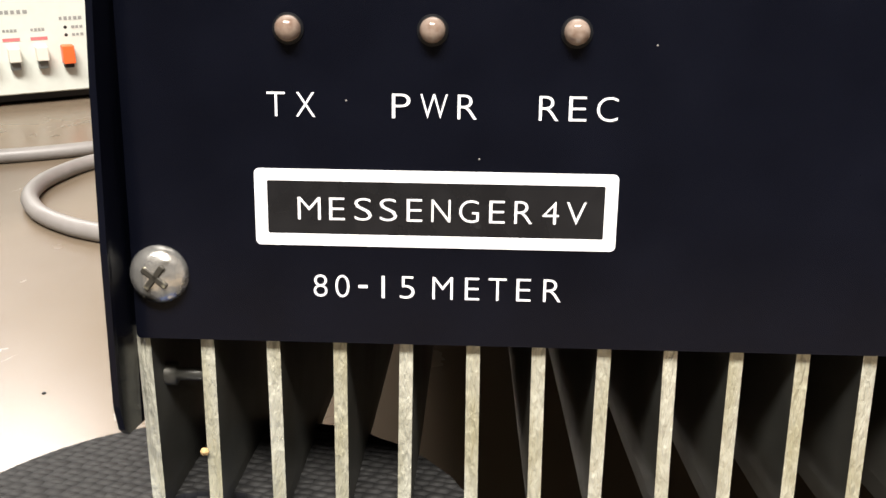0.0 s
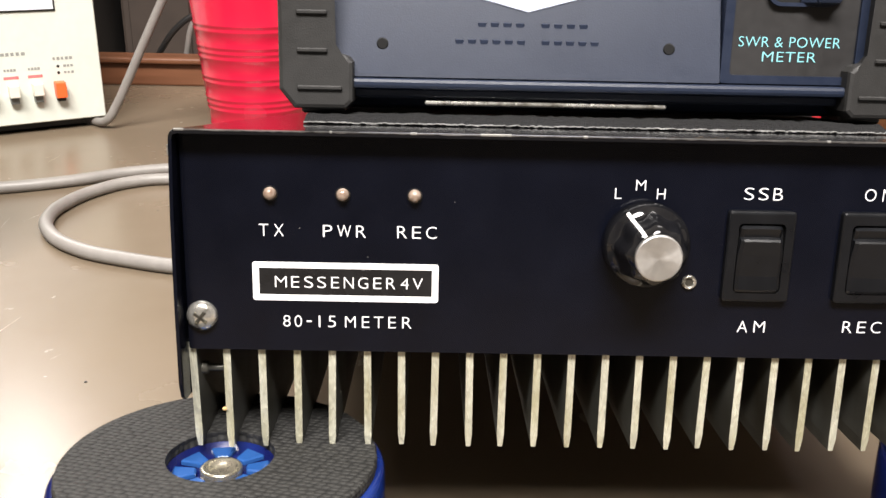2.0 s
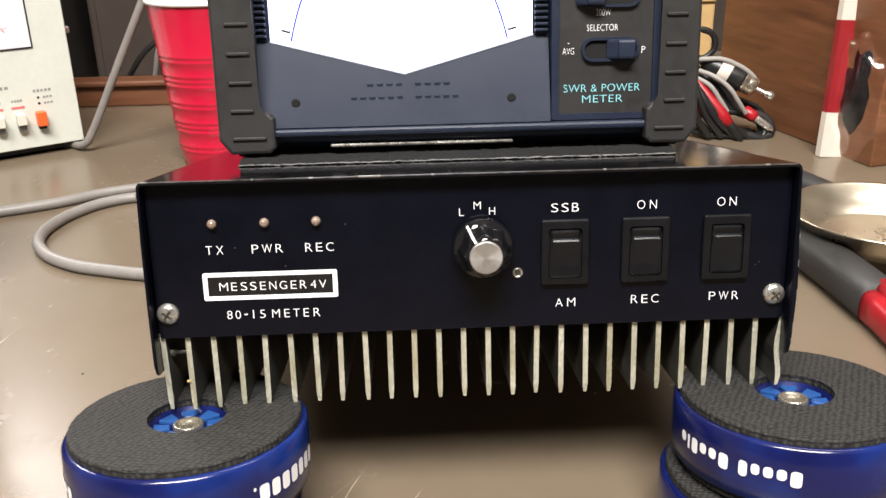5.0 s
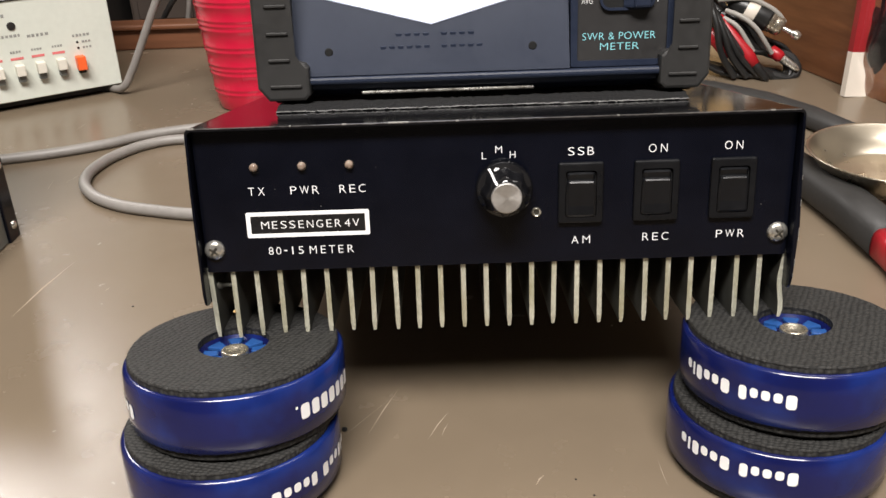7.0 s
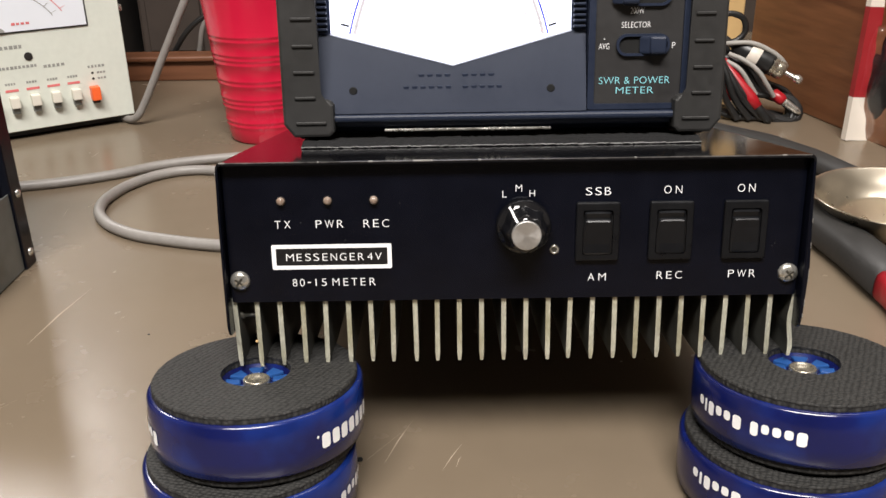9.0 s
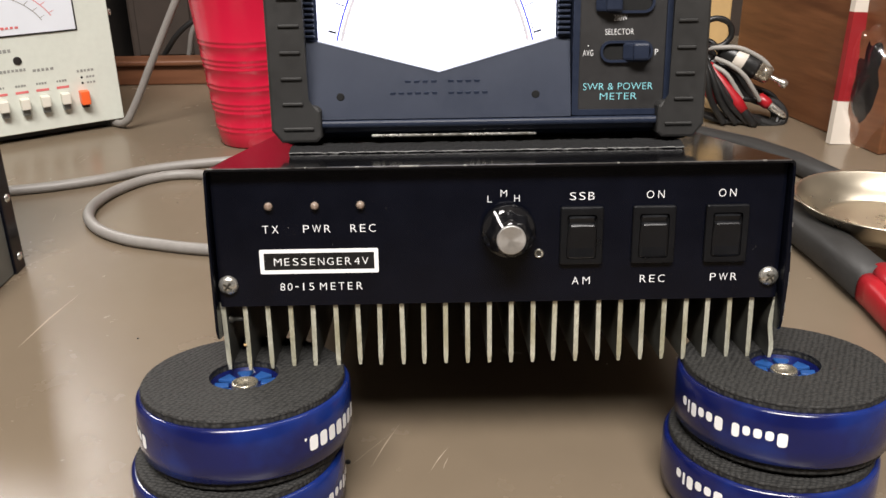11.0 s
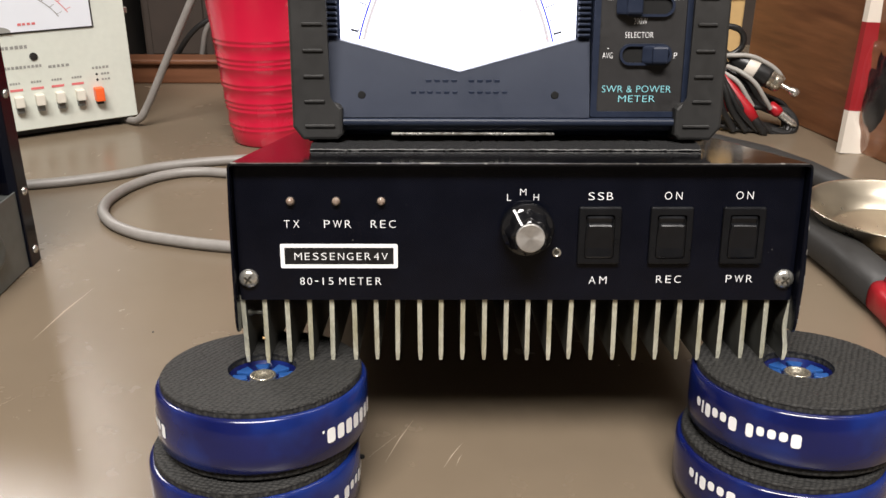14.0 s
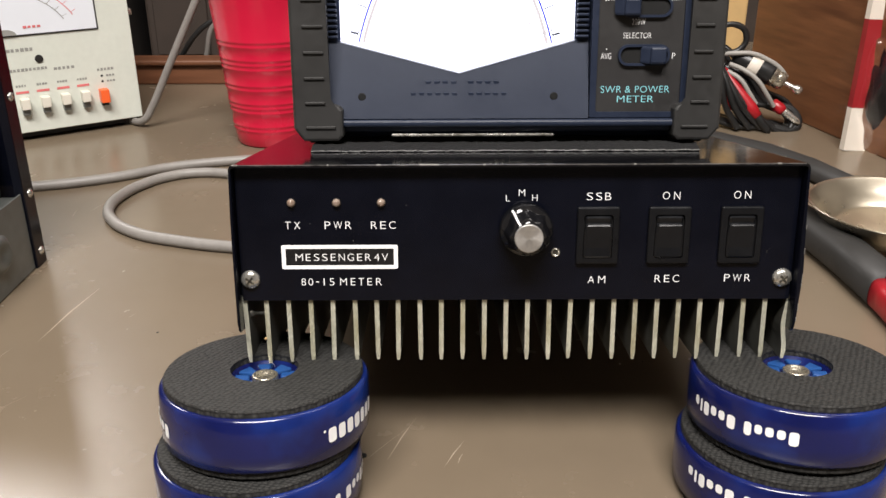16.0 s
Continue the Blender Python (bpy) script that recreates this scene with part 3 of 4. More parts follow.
def rim_marks(marks, radius, z, height, a0, parent):
    """Plain rounded blocks set round the rim in place of the maker's name: (width, share of the height), or a gap as a negative width."""
    x = a0 * radius
    for w, tall in marks:
        if w < 0:
            x -= w
            continue
        top = z + height / 2
        out = rounded(x, top - height * tall, x + w, top, min(w * 0.42, 0.0011), 3)
        bm = bmesh.new()
        bm.faces.new([bm.verts.new(((radius + 0.00018) * math.cos(q / radius), (radius + 0.00018) * math.sin(q / radius), h)) for q, h in out])
        part("rim_mark", bm, M_PRINT, parent)
        x += w + 0.0011


def riser(m, turn, marks):
    ob = thing("bench_riser", m, "round translucent blue plastic riser with black textured rubber faces", "riser", "risers under the amplifier")
    half, pad, r = 0.0130, 0.0026, 0.0388
    body = part("body", lathe([(0.0330, -half + pad), (0.0374, -half + pad), (0.0386, -half + pad + 0.0012), (r, -0.003), (r, 0.003), (0.0386, half - pad - 0.0012),
                               (0.0379, half - pad - 0.0002), (0.0370, half - pad), (0.0120, half - pad), (0.0120, half - pad - 0.0022), (0, half - pad - 0.0022)], 72), M_BLUE, ob, "translucent dark blue body", True)
    for s in (-1, 1):
        rr = 0.0368
        prof = [(0.0126, s * (half - pad)), (0.0126, s * half), (rr - 0.0004, s * half), (rr, s * (half - 0.0006)), (rr, s * (half - pad))]
        part("rubber_pad", lathe(prof, 96, wobble=lambda a, q, h: 1 + (0.0022 * math.sin(37 * a) + 0.0016 * math.sin(61 * a + 1) if q > 0.03 else 0)), M_PAD, ob, "black textured rubber pad")
    for k in range(8):
        bm = box((0.0058, -0.0024, half - pad - 0.0024), (0.0112, 0.0024, half - pad - 0.0008), 0.0004, 1)
        for v in bm.verts:
            v.co.y *= 0.55 + 0.75 * (v.co.x - 0.0058) / 0.0054
        bmesh.ops.rotate(bm, verts=bm.verts, matrix=Matrix.Rotation(radians(45 * k + turn), 3, "Z"))
        part("web", bm, M_BLUELITE, ob)
    bolt = part("bolt", lathe([(0.0049, half - pad - 0.0024), (0.0049, half - pad - 0.0006), (0.0046, half - pad - 0.0002), (0.0038, half - pad - 0.0002), (0.0031, half - pad - 0.0012), (0.0020, half - pad - 0.0017), (0, half - pad - 0.0018)], 40, wobble=lambda a, q, h: 1 + (0.018 * math.sin(40 * a) if q > 0.0045 else 0)), M_BOLT, ob, "nickel bolt head", True)
    for a0, widths, hgt, mz in marks:
        rim_marks(widths, r, mz, hgt, radians(a0), body)
    return ob


LONG = [(0.0027, 0.68), (0.0012, 0.96), (0.0029, 1.0), (0.0028, 0.68), (0.0028, 0.68), (0.0033, 1.0), (-0.0024, 0),
        (0.0027, 1.0), (0.0026, 0.68), (0.0028, 0.68), (0.0028, 0.68), (0.0033, 1.0)]
SHORT = [(0.0036, 1.0), (0.0034, 1.0), (0.0031, 1.0), (0.0035, 1.0), (0.0034, 1.0), (0.0034, 1.0), (0.0036, 1.0), (0.0009, 0.2)]
UP, LOW = -0.0130, -0.0387
riser(AMP @ pose(-0.0943, -0.0055, UP - 0.0006), 10, [(156, LONG, 0.0052, -0.0008), (311, SHORT[::-1], 0.0056, -0.0008)])
riser(AMP @ pose(0.1061, -0.0043, UP), 30, [(188, LONG, 0.0052, 0.0005)])
riser(AMP @ pose(-0.0973, -0.0095, LOW - 0.0005, 3.0), 50, [(300, LONG[::-1], 0.0052, -0.0008)])
riser(AMP @ pose(0.1014, -0.0070, LOW - 0.0005, 3.0), 5, [(197, LONG, 0.0052, 0.0028)])

# ---- felt mat and power meter on the lid ----
mat_thing = thing("felt_mat", AMP, "black felt mat with a frayed pale front edge on the lid", "mat")
prof = [(0.0397, lid_z(0.0397) + 0.0001), (0.0397, 0.0733), (0.0420, 0.0741), (0.0450, 0.0748), (0.0520, 0.0748), (0.190, lid_z(0.190) + 0.0046), (0.190, lid_z(0.190) + 0.0001)]
bm = bmesh.new()
rng = random.Random(4)
rows_f = [[bm.verts.new((-0.0800 + 0.1560 * k / 100, y, z + (rng.uniform(-0.00025, 0.00025) if 0 < q < 5 else 0))) for q, (y, z) in enumerate(prof)] for k in range(101)]
for a, b in zip(rows_f, rows_f[1:]):
    for q in range(len(prof)):
        w = (q + 1) % len(prof)
        bm.faces.new((a[q], a[w], b[w], b[q]))
bm.faces.new(rows_f[0])
bm.faces.new(rows_f[-1])
part("felt", bm, M_FELT, mat_thing)
bm = bmesh.new()
prev = None
for k in range(241):
    x = -0.0800 + 0.1560 * k / 240
    h = 0.0733 + rng.uniform(-0.0002, 0.0001)
    base = h - rng.uniform(0.00005, 0.0003)
    row = [bm.verts.new((x, 0.0393 + rng.uniform(-0.0002, 0.0002), base)), bm.verts.new((x, 0.0392 + rng.uniform(-0.0002, 0.0002), h)), bm.verts.new((x, 0.0399, h + 0.0002))]
    if prev:
        for q in range(2):
            bm.faces.new((prev[q], row[q], row[q + 1], prev[q + 1]))
    prev = row
part("frayed_edge", bm, M_FELTEDGE, mat_thing, "frayed pale edge")

meter = thing("power_meter", AMP, "slate-blue bench power meter with a lit white dial and ribbed bumpers", "meter")
MB, MT, FY = 0.0763, 0.1760, 0.0500
part("case", box((-0.0800, FY + 0.0090, 0.0753), (0.0780, 0.150, MT - 0.002), 0.003), M_METER, meter)
# face plate around the dial: V-shaped lower edge, slightly raked towards the bottom
VX, VZ, VL, VR, VS = -0.0203, 0.1027, -0.0683, 0.0264, 0.1149
bm = bmesh.new()
up = [(-0.0735, VS + 0.0004), (VL, VS), (VX, VZ), (VR, VS + 0.0004), (0.0320, VS + 0.0006)]
dn = [(-0.0735, 0.0850), (VL, 0.0850), (VX, 0.0850), (VR, 0.0850), (0.0320, 0.0850)]
yu, yd, yi = FY + 0.0052, FY - 0.0024, FY + 0.0085
rows_f = [[bm.verts.new((x, yi, z + 0.0006)) for x, z in up], [bm.verts.new((x, yd + (yu - yd) * (z - 0.0850) / (VS - 0.0850), z)) for x, z in up], [bm.verts.new((x, yd, z)) for x, z in dn], [bm.verts.new((x, yi, z)) for x, z in dn]]
for a, b in zip(rows_f, rows_f[1:]):
    for i in range(4):
        bm.faces.new((a[i], a[i + 1], b[i + 1], b[i]))
for i in (0, 4):
    bm.faces.new([row[i] for row in rows_f])
face = part("lower_face", bm, M_METER, meter, "slate-blue lower face with moulded lettering")
for x in (-0.0597, 0.0180):
    part("screw_hole", lathe([(0.0016, 0.0009), (0.0013, 0.0012), (0, 0.0012)], 20, "y", (x, yd + (yu - yd) * 0.0087 / 0.0299 + 0.0006, 0.0937)), M_VOID, face)
for z, x0, x1, cnt in ((0.0990, -0.034, -0.003, 9), (0.0945, -0.040, 0.000, 12)):
    step = (x1 - x0) / cnt
    for i in range(cnt):
        if i == cnt // 2:
            continue
        yy = yd + (yu - yd) * (z - 0.0850) / (VS - 0.0850)
        part("moulded_mark", box((x0 + i * step, yy - 0.00012, z - 0.0008), (x0 + (i + 0.68) * step, yy + 0.0003, z + 0.0008), 0.0002, 1), M_METER, face)
part("dial_plate", slab([(VL, MT - 0.01), (VL, VS - 0.001), (VX, VZ - 0.001), (VR, VS - 0.001), (VR, MT - 0.01)], FY + 0.0068, FY + 0.0075), M_DIAL, meter, "backlit white dial")
dial_y = FY + 0.0066
# clear moulded lip of the dial window, which catches the dial's light
bm = bmesh.new()
last = None
for x, z in ((VL, VS), (VX, VZ), (VR, VS + 0.0004)):
    yf = yd + (yu - yd) * (z - 0.0850) / (VS - 0.0850)
    row = [bm.verts.new(p) for p in ((x, yf - 0.0003, z - 0.0001), (x, yf - 0.0003, z + 0.0003), (x, FY + 0.0066, z + 0.0009), (x, FY + 0.0066, z - 0.0001))]
    if last:
        for q in range(4):
            bm.faces.new((last[q], row[q], row[(q + 1) % 4], last[(q + 1) % 4]))
    else:
        bm.faces.new(row)
    last = row
bm.faces.new(last)
part("window_lip", bm, material("frosted_clear_plastic", (0.42, 0.45, 0.55), 0.4, vary=0.03), meter, "frosted lip of the lit dial")


def arc(cx, cz, r, a0, a1, w, mat, name):
    bm = bmesh.new()
    n = 40
    last = None
    for k in range(n + 1):
        a = radians(a0 + (a1 - a0) * k / n)
        row = [bm.verts.new((cx + q * math.cos(a), dial_y, cz + q * math.sin(a))) for q in (r - w / 2, r + w / 2)]
        if last:
            bm.faces.new((last[0], row[0], row[1], last[1]))
        last = row
    part(name, bm, mat, meter)


def tick(x0, z0, x1, z1, w, mat):
    a, b = Vector((x0, dial_y - 0.0001, z0)), Vector((x1, dial_y - 0.0001, z1))
    d = (b - a).normalized()
    s = Vector((-d.z, 0, d.x)) * w / 2
    bm = bmesh.new()
    bm.faces.new([bm.verts.new(p) for p in (a - s, b - s, b + s, a + s)])
    part("scale_tick", bm, mat, meter)


# two mirrored scales: a black line with ticks, a blue line and a wide pale band
for cx, cz, sgn in ((0.0364, 0.0917, -1), (-0.0799, 0.0909, 1)):
    def turn(a):
        return 180 - a if sgn < 0 else a
    arc(cx, cz, 0.1011, turn(14.8), turn(62), 0.0003, M_DIALINK, "scale_arc")
    arc(cx, cz, 0.1000, turn(13.5), turn(62), 0.0007, M_DIALBLUE, "scale_arc")
    arc(cx, cz, 0.0981, turn(13.6), turn(62), 0.0013, M_DIALGREY, "scale_arc")
    arc(cx, cz, 0.1033, turn(15.2), turn(62), 0.0002, M_DIALGREY, "scale_arc")
    for k in range(1, 15):
        a = radians(turn(15.0 + 3.2 * k))
        r1 = 0.1033 if k % 2 else 0.1052
        tick(cx + 0.1011 * math.cos(a), cz + 0.1011 * math.sin(a), cx + r1 * math.cos(a), cz + r1 * math.sin(a), 0.0002 if k % 2 else 0.00035, M_DIALINK)
    a = radians(turn(15.2))
    tick(cx + 0.1010 * math.cos(a), cz + 0.1010 * math.sin(a), cx + 0.1042 * math.cos(a), cz + 0.1042 * math.sin(a), 0.0008, M_DIALINK)
# the two resting pointers and the small inner scale
tick(-0.0635, 0.1199, -0.0423, 0.1133, 0.0003, M_DIALGREY)
tick(0.0200, 0.1201, -0.0021, 0.1134, 0.00035, M_DIALGREY)
tick(0.0159, 0.1159, 0.0056, 0.1129, 0.0002, M_DIALPINK)
for k in range(8):
    u = k / 7
    x, z = -0.0009 + 0.0105 * u, 0.1303 - 0.0100 * u - 0.0016 * u * u + 0.0012 * u
    tick(x, z, x + 0.0005, z + 0.0007, 0.0005 if k % 3 else 0.0009, M_DIALGREY)
words("0", -0.0673, -0.0660, 0.1187, 0.0015, dial_y - 0.0002, M_DIALINK, meter, "dial_figure", 1.0)
words("0", 0.0221, 0.0234, 0.1183, 0.0015, dial_y - 0.0002, M_DIALINK, meter, "dial_figure", 1.0)
words("0.2", 0.0190, 0.0222, 0.1257, 0.0016, dial_y - 0.0002, M_DIALINK, meter, "dial_figure", 1.0)
# side grilles beside the dial
for x0, x1 in ((-0.0735, -0.0694), (0.0270, 0.0318)):
    part("grille_back", box((x0, FY + 0.0055, VS + 0.0008), (x1, FY + 0.0062, MT - 0.008)), M_METER, meter)
    for k in range(26):
        z = VS + 0.0016 + k * 0.0021
        part("grille_rib", box((x0, FY + 0.0030, z), (x1, FY + 0.0055, z + 0.0011), 0.0003, 1), M_METER, meter)
part("top_bezel", box((-0.0735, FY + 0.001, MT - 0.012), (0.0320, FY + 0.006, MT - 0.002), 0.001), M_METER, meter)
# moulded sill under the face, and the foot rail
part("sill", box((-0.0735, FY - 0.0034, 0.0818), (0.0720, FY + 0.006, 0.0846), 0.0010), M_METER, meter)
part("base_rail", box((-0.0735, FY + 0.0010, 0.0792), (0.0720, FY + 0.006, 0.0818), 0.0006), M_METER, meter)
# bright strip added for the light background showing through the gap under the meter
part("gap_light_strip", box((-0.0480, FY - 0.0010, 0.0774), (0.0185, FY + 0.0008, 0.0786), 0.0004, 1), M_STEEL, meter, "bright metal strip standing for the light seen through the gap under the meter")
for fx in (-0.0765, 0.0745):
    for fy in (FY + 0.004, 0.135):
        part("foot", box((fx - 0.006, fy, 0.0742 if fy < 0.1 else 0.0692), (fx + 0.006, fy + 0.012, MB + 0.0006), 0.0006, 1), M_BOOT, meter)
# control plate
part("control_frame", ring_slab(rounded(0.0325, 0.0850, 0.0720, MT - 0.004, 0.001), rounded(0.0350, 0.0872, 0.0690, MT - 0.006, 0.001), FY - 0.0006, FY + 0.006), M_METER, meter)
plate = part("control_plate", box((0.0350, FY + 0.0004, 0.0872), (0.0690, FY + 0.0050, MT - 0.006)), M_CTRL, meter, "charcoal control plate with printed legends")


def slider(cz, knob_x):
    sl = part("slide_switch", ring_slab(rounded(0.0432, cz - 0.0042, 0.0640, cz + 0.0042, 0.0040), rounded(0.0442, cz - 0.0032, 0.0630, cz + 0.0032, 0.0031), FY - 0.0010, FY + 0.0006), M_METER, meter)
    part("slot", slab(rounded(0.0440, cz - 0.0033, 0.0632, cz + 0.0033, 0.0031), FY + 0.00005, FY + 0.0003), M_VOID, sl)
    bm = box((knob_x - 0.0052, FY - 0.0042, cz - 0.0034), (knob_x + 0.0052, FY + 0.0002, cz + 0.0034), 0.0010)
    for v in bm.verts:
        if v.co.y < FY - 0.003:
            v.co.x = knob_x + (v.co.x - knob_x) * 0.62 + 0.0014
    part("slide_knob", bm, M_METER, sl)


slider(0.1098, 0.0574)
slider(0.1286, 0.0462)
for text, x0, x1, z, h, mat in (("200W", 0.0483, 0.0536, 0.1227, 0.0023, M_PRINT), ("SELECTOR", 0.0451, 0.0563, 0.1174, 0.0022, M_PRINT), ("AVG", 0.0365, 0.0406, 0.1094, 0.0023, M_PRINT),
                                ("P", 0.0650, 0.0663, 0.1094, 0.0023, M_PRINT), ("SWR & POWER", 0.0370, 0.0648, 0.0962, 0.0027, M_CYAN), ("METER", 0.0438, 0.0586, 0.0923, 0.0026, M_CYAN)):
    words(text, x0, x1, z, h, FY + 0.0002, mat, plate, "legend_letter", 1.05)
for x, z in ((0.0386, 0.1121), (0.0509, 0.1245)):
    part("legend_dot", box((x - 0.0002, FY + 0.0002, z - 0.0002), (x + 0.0002, FY + 0.0004, z + 0.0002)), M_PRINT, plate)
words("20W", 0.0372, 0.0412, 0.1318, 0.0022, FY + 0.0002, M_PRINT, plate, "legend_letter", 1.05)
words("2KW", 0.0632, 0.0677, 0.1318, 0.0022, FY + 0.0002, M_PRINT, plate, "legend_letter", 1.05)
# ribbed rubber bumpers with a wider foot
for sx, x_out, x_in, x_foot in ((-1, -0.0872, -0.0730, -0.0672), (1, 0.0848, 0.0712, 0.0660)):
    pts = [(x_out, MT), (x_out, MB + 0.005), (x_out - sx * 0.004, MB), (x_foot + sx * 0.002, MB), (x_foot, MB + 0.002), (x_foot, 0.0888), (x_foot + sx * 0.0012, 0.0902), (x_in - sx * 0.0012, 0.0912), (x_in, 0.0930), (x_in, MT)]
    bm = slab(pts, FY - 0.0052, 0.150)
    bmesh.ops.bevel(bm, geom=[e for e in bm.edges if all(v.co.y < FY for v in e.verts)], offset=0.0012, segments=2, affect="EDGES", profile=0.5)
    boot = part("bumper", bm, M_BOOT, meter, "ribbed dark rubber corner bumper")
    for k, z in enumerate((0.0819, 0.0917, 0.1015, 0.1115, 0.1216, 0.1317, 0.1418, 0.1519)):
        wide = 0.0 if k else 0.003
        a, b = sorted((x_out - sx * 0.0050, (x_in if k else x_foot) + sx * (0.0010 if k else 0.0030)))
        part("rib", box((a, FY - 0.0060, z - 0.0006), (b, FY - 0.0050, z + 0.0006), 0.0003, 1), M_BOOT, boot)

# ---- bench things round the amplifier ----
# grey coaxial cable: runs behind the case and doubles back in a loop
R = 0.0038
cable = thing("coax_cable", pose(0, 0, 0), "grey coaxial cable looped on the bench behind the amplifier", "cable")
tube([(-0.095, 0.210, R), (-0.161, 0.219, R), (-0.197, 0.229, R), (-0.228, 0.243, R), (-0.252, 0.267, R), (-0.262, 0.292, R), (-0.261, 0.318, R), (-0.253, 0.340, R), (-0.239, 0.358, R),
      (-0.219, 0.367, R), (-0.193, 0.364, R), (-0.150, 0.350, R), (-0.080, 0.335, R)], R, "loop", M_CABLE, cable)
tube([(-0.50, 0.300, R), (-0.40, 0.320, R), (-0.334, 0.336, R), (-0.305, 0.345, R), (-0.273, 0.361, R), (-0.245, 0.381, R), (-0.199, 0.397, R), (-0.10, 0.415, R)], R, "run", M_CABLE, cable)

# cream bench instrument
ANG = -146.5 + 180
ana = thing("bench_instrument", pose(-0.3090, 0.5230, 0.0, 0, 0, ANG), "cream painted bench instrument with a pointer dial and push buttons", "instrument")
# local: -x runs along the face away from its corner, y goes into the case
W_, H_, F_ = 0.205, 0.150, 0.0075
part("case", box((-W_, 0.0012, F_), (0.0, 0.19, H_), 0.0012), M_CREAM, ana)
face = part("face_plate", box((-W_ + 0.0006, 0.0, F_ + 0.0006), (-0.0006, 0.0014, H_ - 0.0006), 0.0005, 1), M_CREAM, ana)
for x in (-0.188, -0.010):
    for y in (0.016, 0.170):
        part("foot", lathe([(0.008, 0), (0.009, F_ + 0.001)], 18, "z", (x, y, 0)), M_RUBBER, ana)
# dark strip added in the foot gap to stand for the shadow there
part("skirt_shadow_strip", box((-W_ + 0.004, 0.010, 0.0020), (-0.004, 0.014, F_ + 0.0005)), M_SHADOWBOX, ana)
part("dial_window", box((-0.1832, -0.0012, 0.0915), (-0.0287, 0.0004, 0.1400), 0.0006, 1), M_SHADOWBOX, ana)
card = part("dial_card", box((-0.1817, -0.0016, 0.0930), (-0.0302, -0.0010, 0.1385)), M_PAPER, ana, "white dial card with red scales")
for r, mt in ((0.050, M_PINK), (0.043, M_GREYINK)):
    bm = bmesh.new()
    last = None
    for k in range(33):
        a = radians(25 + 130 * k / 32)
        row = [bm.verts.new((-0.1052 + q * 1.25 * math.cos(a), -0.0018, 0.0850 + q * math.sin(a))) for q in (r - 0.0003, r + 0.0003)]
        if last:
            bm.faces.new((last[0], row[0], row[1], last[1]))
        last = row
    part("dial_scale", bm, mt, card)
    for k in range(14):
        a = radians(28 + 124 * k / 13)
        p, q2 = [(-0.1052 + q * 1.25 * math.cos(a), 0.0850 + q * math.sin(a)) for q in (r, r + 0.004)]
        bm = bmesh.new()
        bm.faces.new([bm.verts.new(v) for v in ((p[0] - 0.0004, -0.0018, p[1]), (p[0] + 0.0004, -0.0018, p[1]), (q2[0] + 0.0004, -0.0018, q2[1]), (q2[0] - 0.0004, -0.0018, q2[1]))])
        part("dial_tick", bm, mt, card)
bars(-0.0902, -0.0752, 0.0990, 0.0022, -0.0019, 4, M_PINK, card)
part("pivot_cover", slab([(-0.1052 + 0.009 * math.cos(radians(q * 15)), 0.0930 + 0.005 * math.sin(radians(q * 15))) for q in range(13)], -0.0024, -0.0016), M_GREYINK, card)
part("zero_screw", lathe([(0.0034, 0.0), (0.0034, 0.0008), (0, 0.0010)], 24, "y", (-0.0817, 0, 0.0712)), M_SHADOWBOX, ana)
bars(-0.1102, -0.0842, 0.0800, 0.0030, -0.0002, 7, M_GREYINK, face)
bars(-0.1072, -0.0752, 0.0630, 0.0026, -0.0002, 10, M_GREYINK, face)
bars(-0.0712, -0.0532, 0.0612, 0.0026, -0.0002, 5, M_GREYINK, face)
bars(-0.0352, -0.0202, 0.0560, 0.0024, -0.0002, 5, M_GREYINK, face)
bars(-0.0282, -0.0202, 0.0502, 0.0020, -0.0002, 3, M_GREYINK, face)
bars(-0.0282, -0.0202, 0.0452, 0.0020, -0.0002, 3, M_GREYINK, face)
for z in (0.0502, 0.0452):
    part("legend_dot", lathe([(0.0011, 0.0002), (0, 0.0003)], 12, "y", (-0.0320, 0, z)), M_SHADOWBOX, face)
for k in range(8):
    x = -0.0491 - 0.0169 * k
    bars(x - 0.0045, x + 0.0045, 0.0495, 0.0020, -0.0002, 4, M_GREYINK, face)
    part("colour_bar", box((x - 0.0052, -0.0003, 0.0428), (x + 0.0052, 0.0, 0.0448)), M_PINK, face)
    b = part("push_button", box((x - 0.0036, -0.0085, 0.0300), (x + 0.0036, 0.0, 0.0392), 0.0006), M_CREAMBTN, ana)
    part("button_stem", box((x - 0.0030, -0.0050, 0.0245), (x + 0.0030, 0.0, 0.0302), 0.0005), M_GREYSTEEL, b)
b = part("power_button", box((-0.0368, -0.0085, 0.0270), (-0.0292, 0.0, 0.0390), 0.0006), M_ORANGE, ana, "orange power button")
part("button_stem", box((-0.0360, -0.0050, 0.0240), (-0.0300, 0.0, 0.0272), 0.0005), M_SHADOWBOX, b)
part("side_latch", box((-0.001, 0.020, 0.098), (0.0075, 0.034, 0.104), 0.001), M_STEEL, ana)

# mains cord that rises beside the instrument
cord = thing("grey_cord", pose(0, 0, 0), "grey mains cord rising from the bench beside the instrument", "cord")
tube([(-0.40, 0.62, 0.006), (-0.345, 0.560, 0.004), (-0.318, 0.522, 0.0036), (-0.304, 0.511, 0.008), (-0.296, 0.510, 0.019), (-0.286, 0.510, 0.037), (-0.275, 0.510, 0.058), (-0.259, 0.510, 0.088), (-0.244, 0.510, 0.116), (-0.220, 0.515, 0.165), (-0.20, 0.53, 0.23)], 0.0034, "cord_run", M_CABLE, cord)

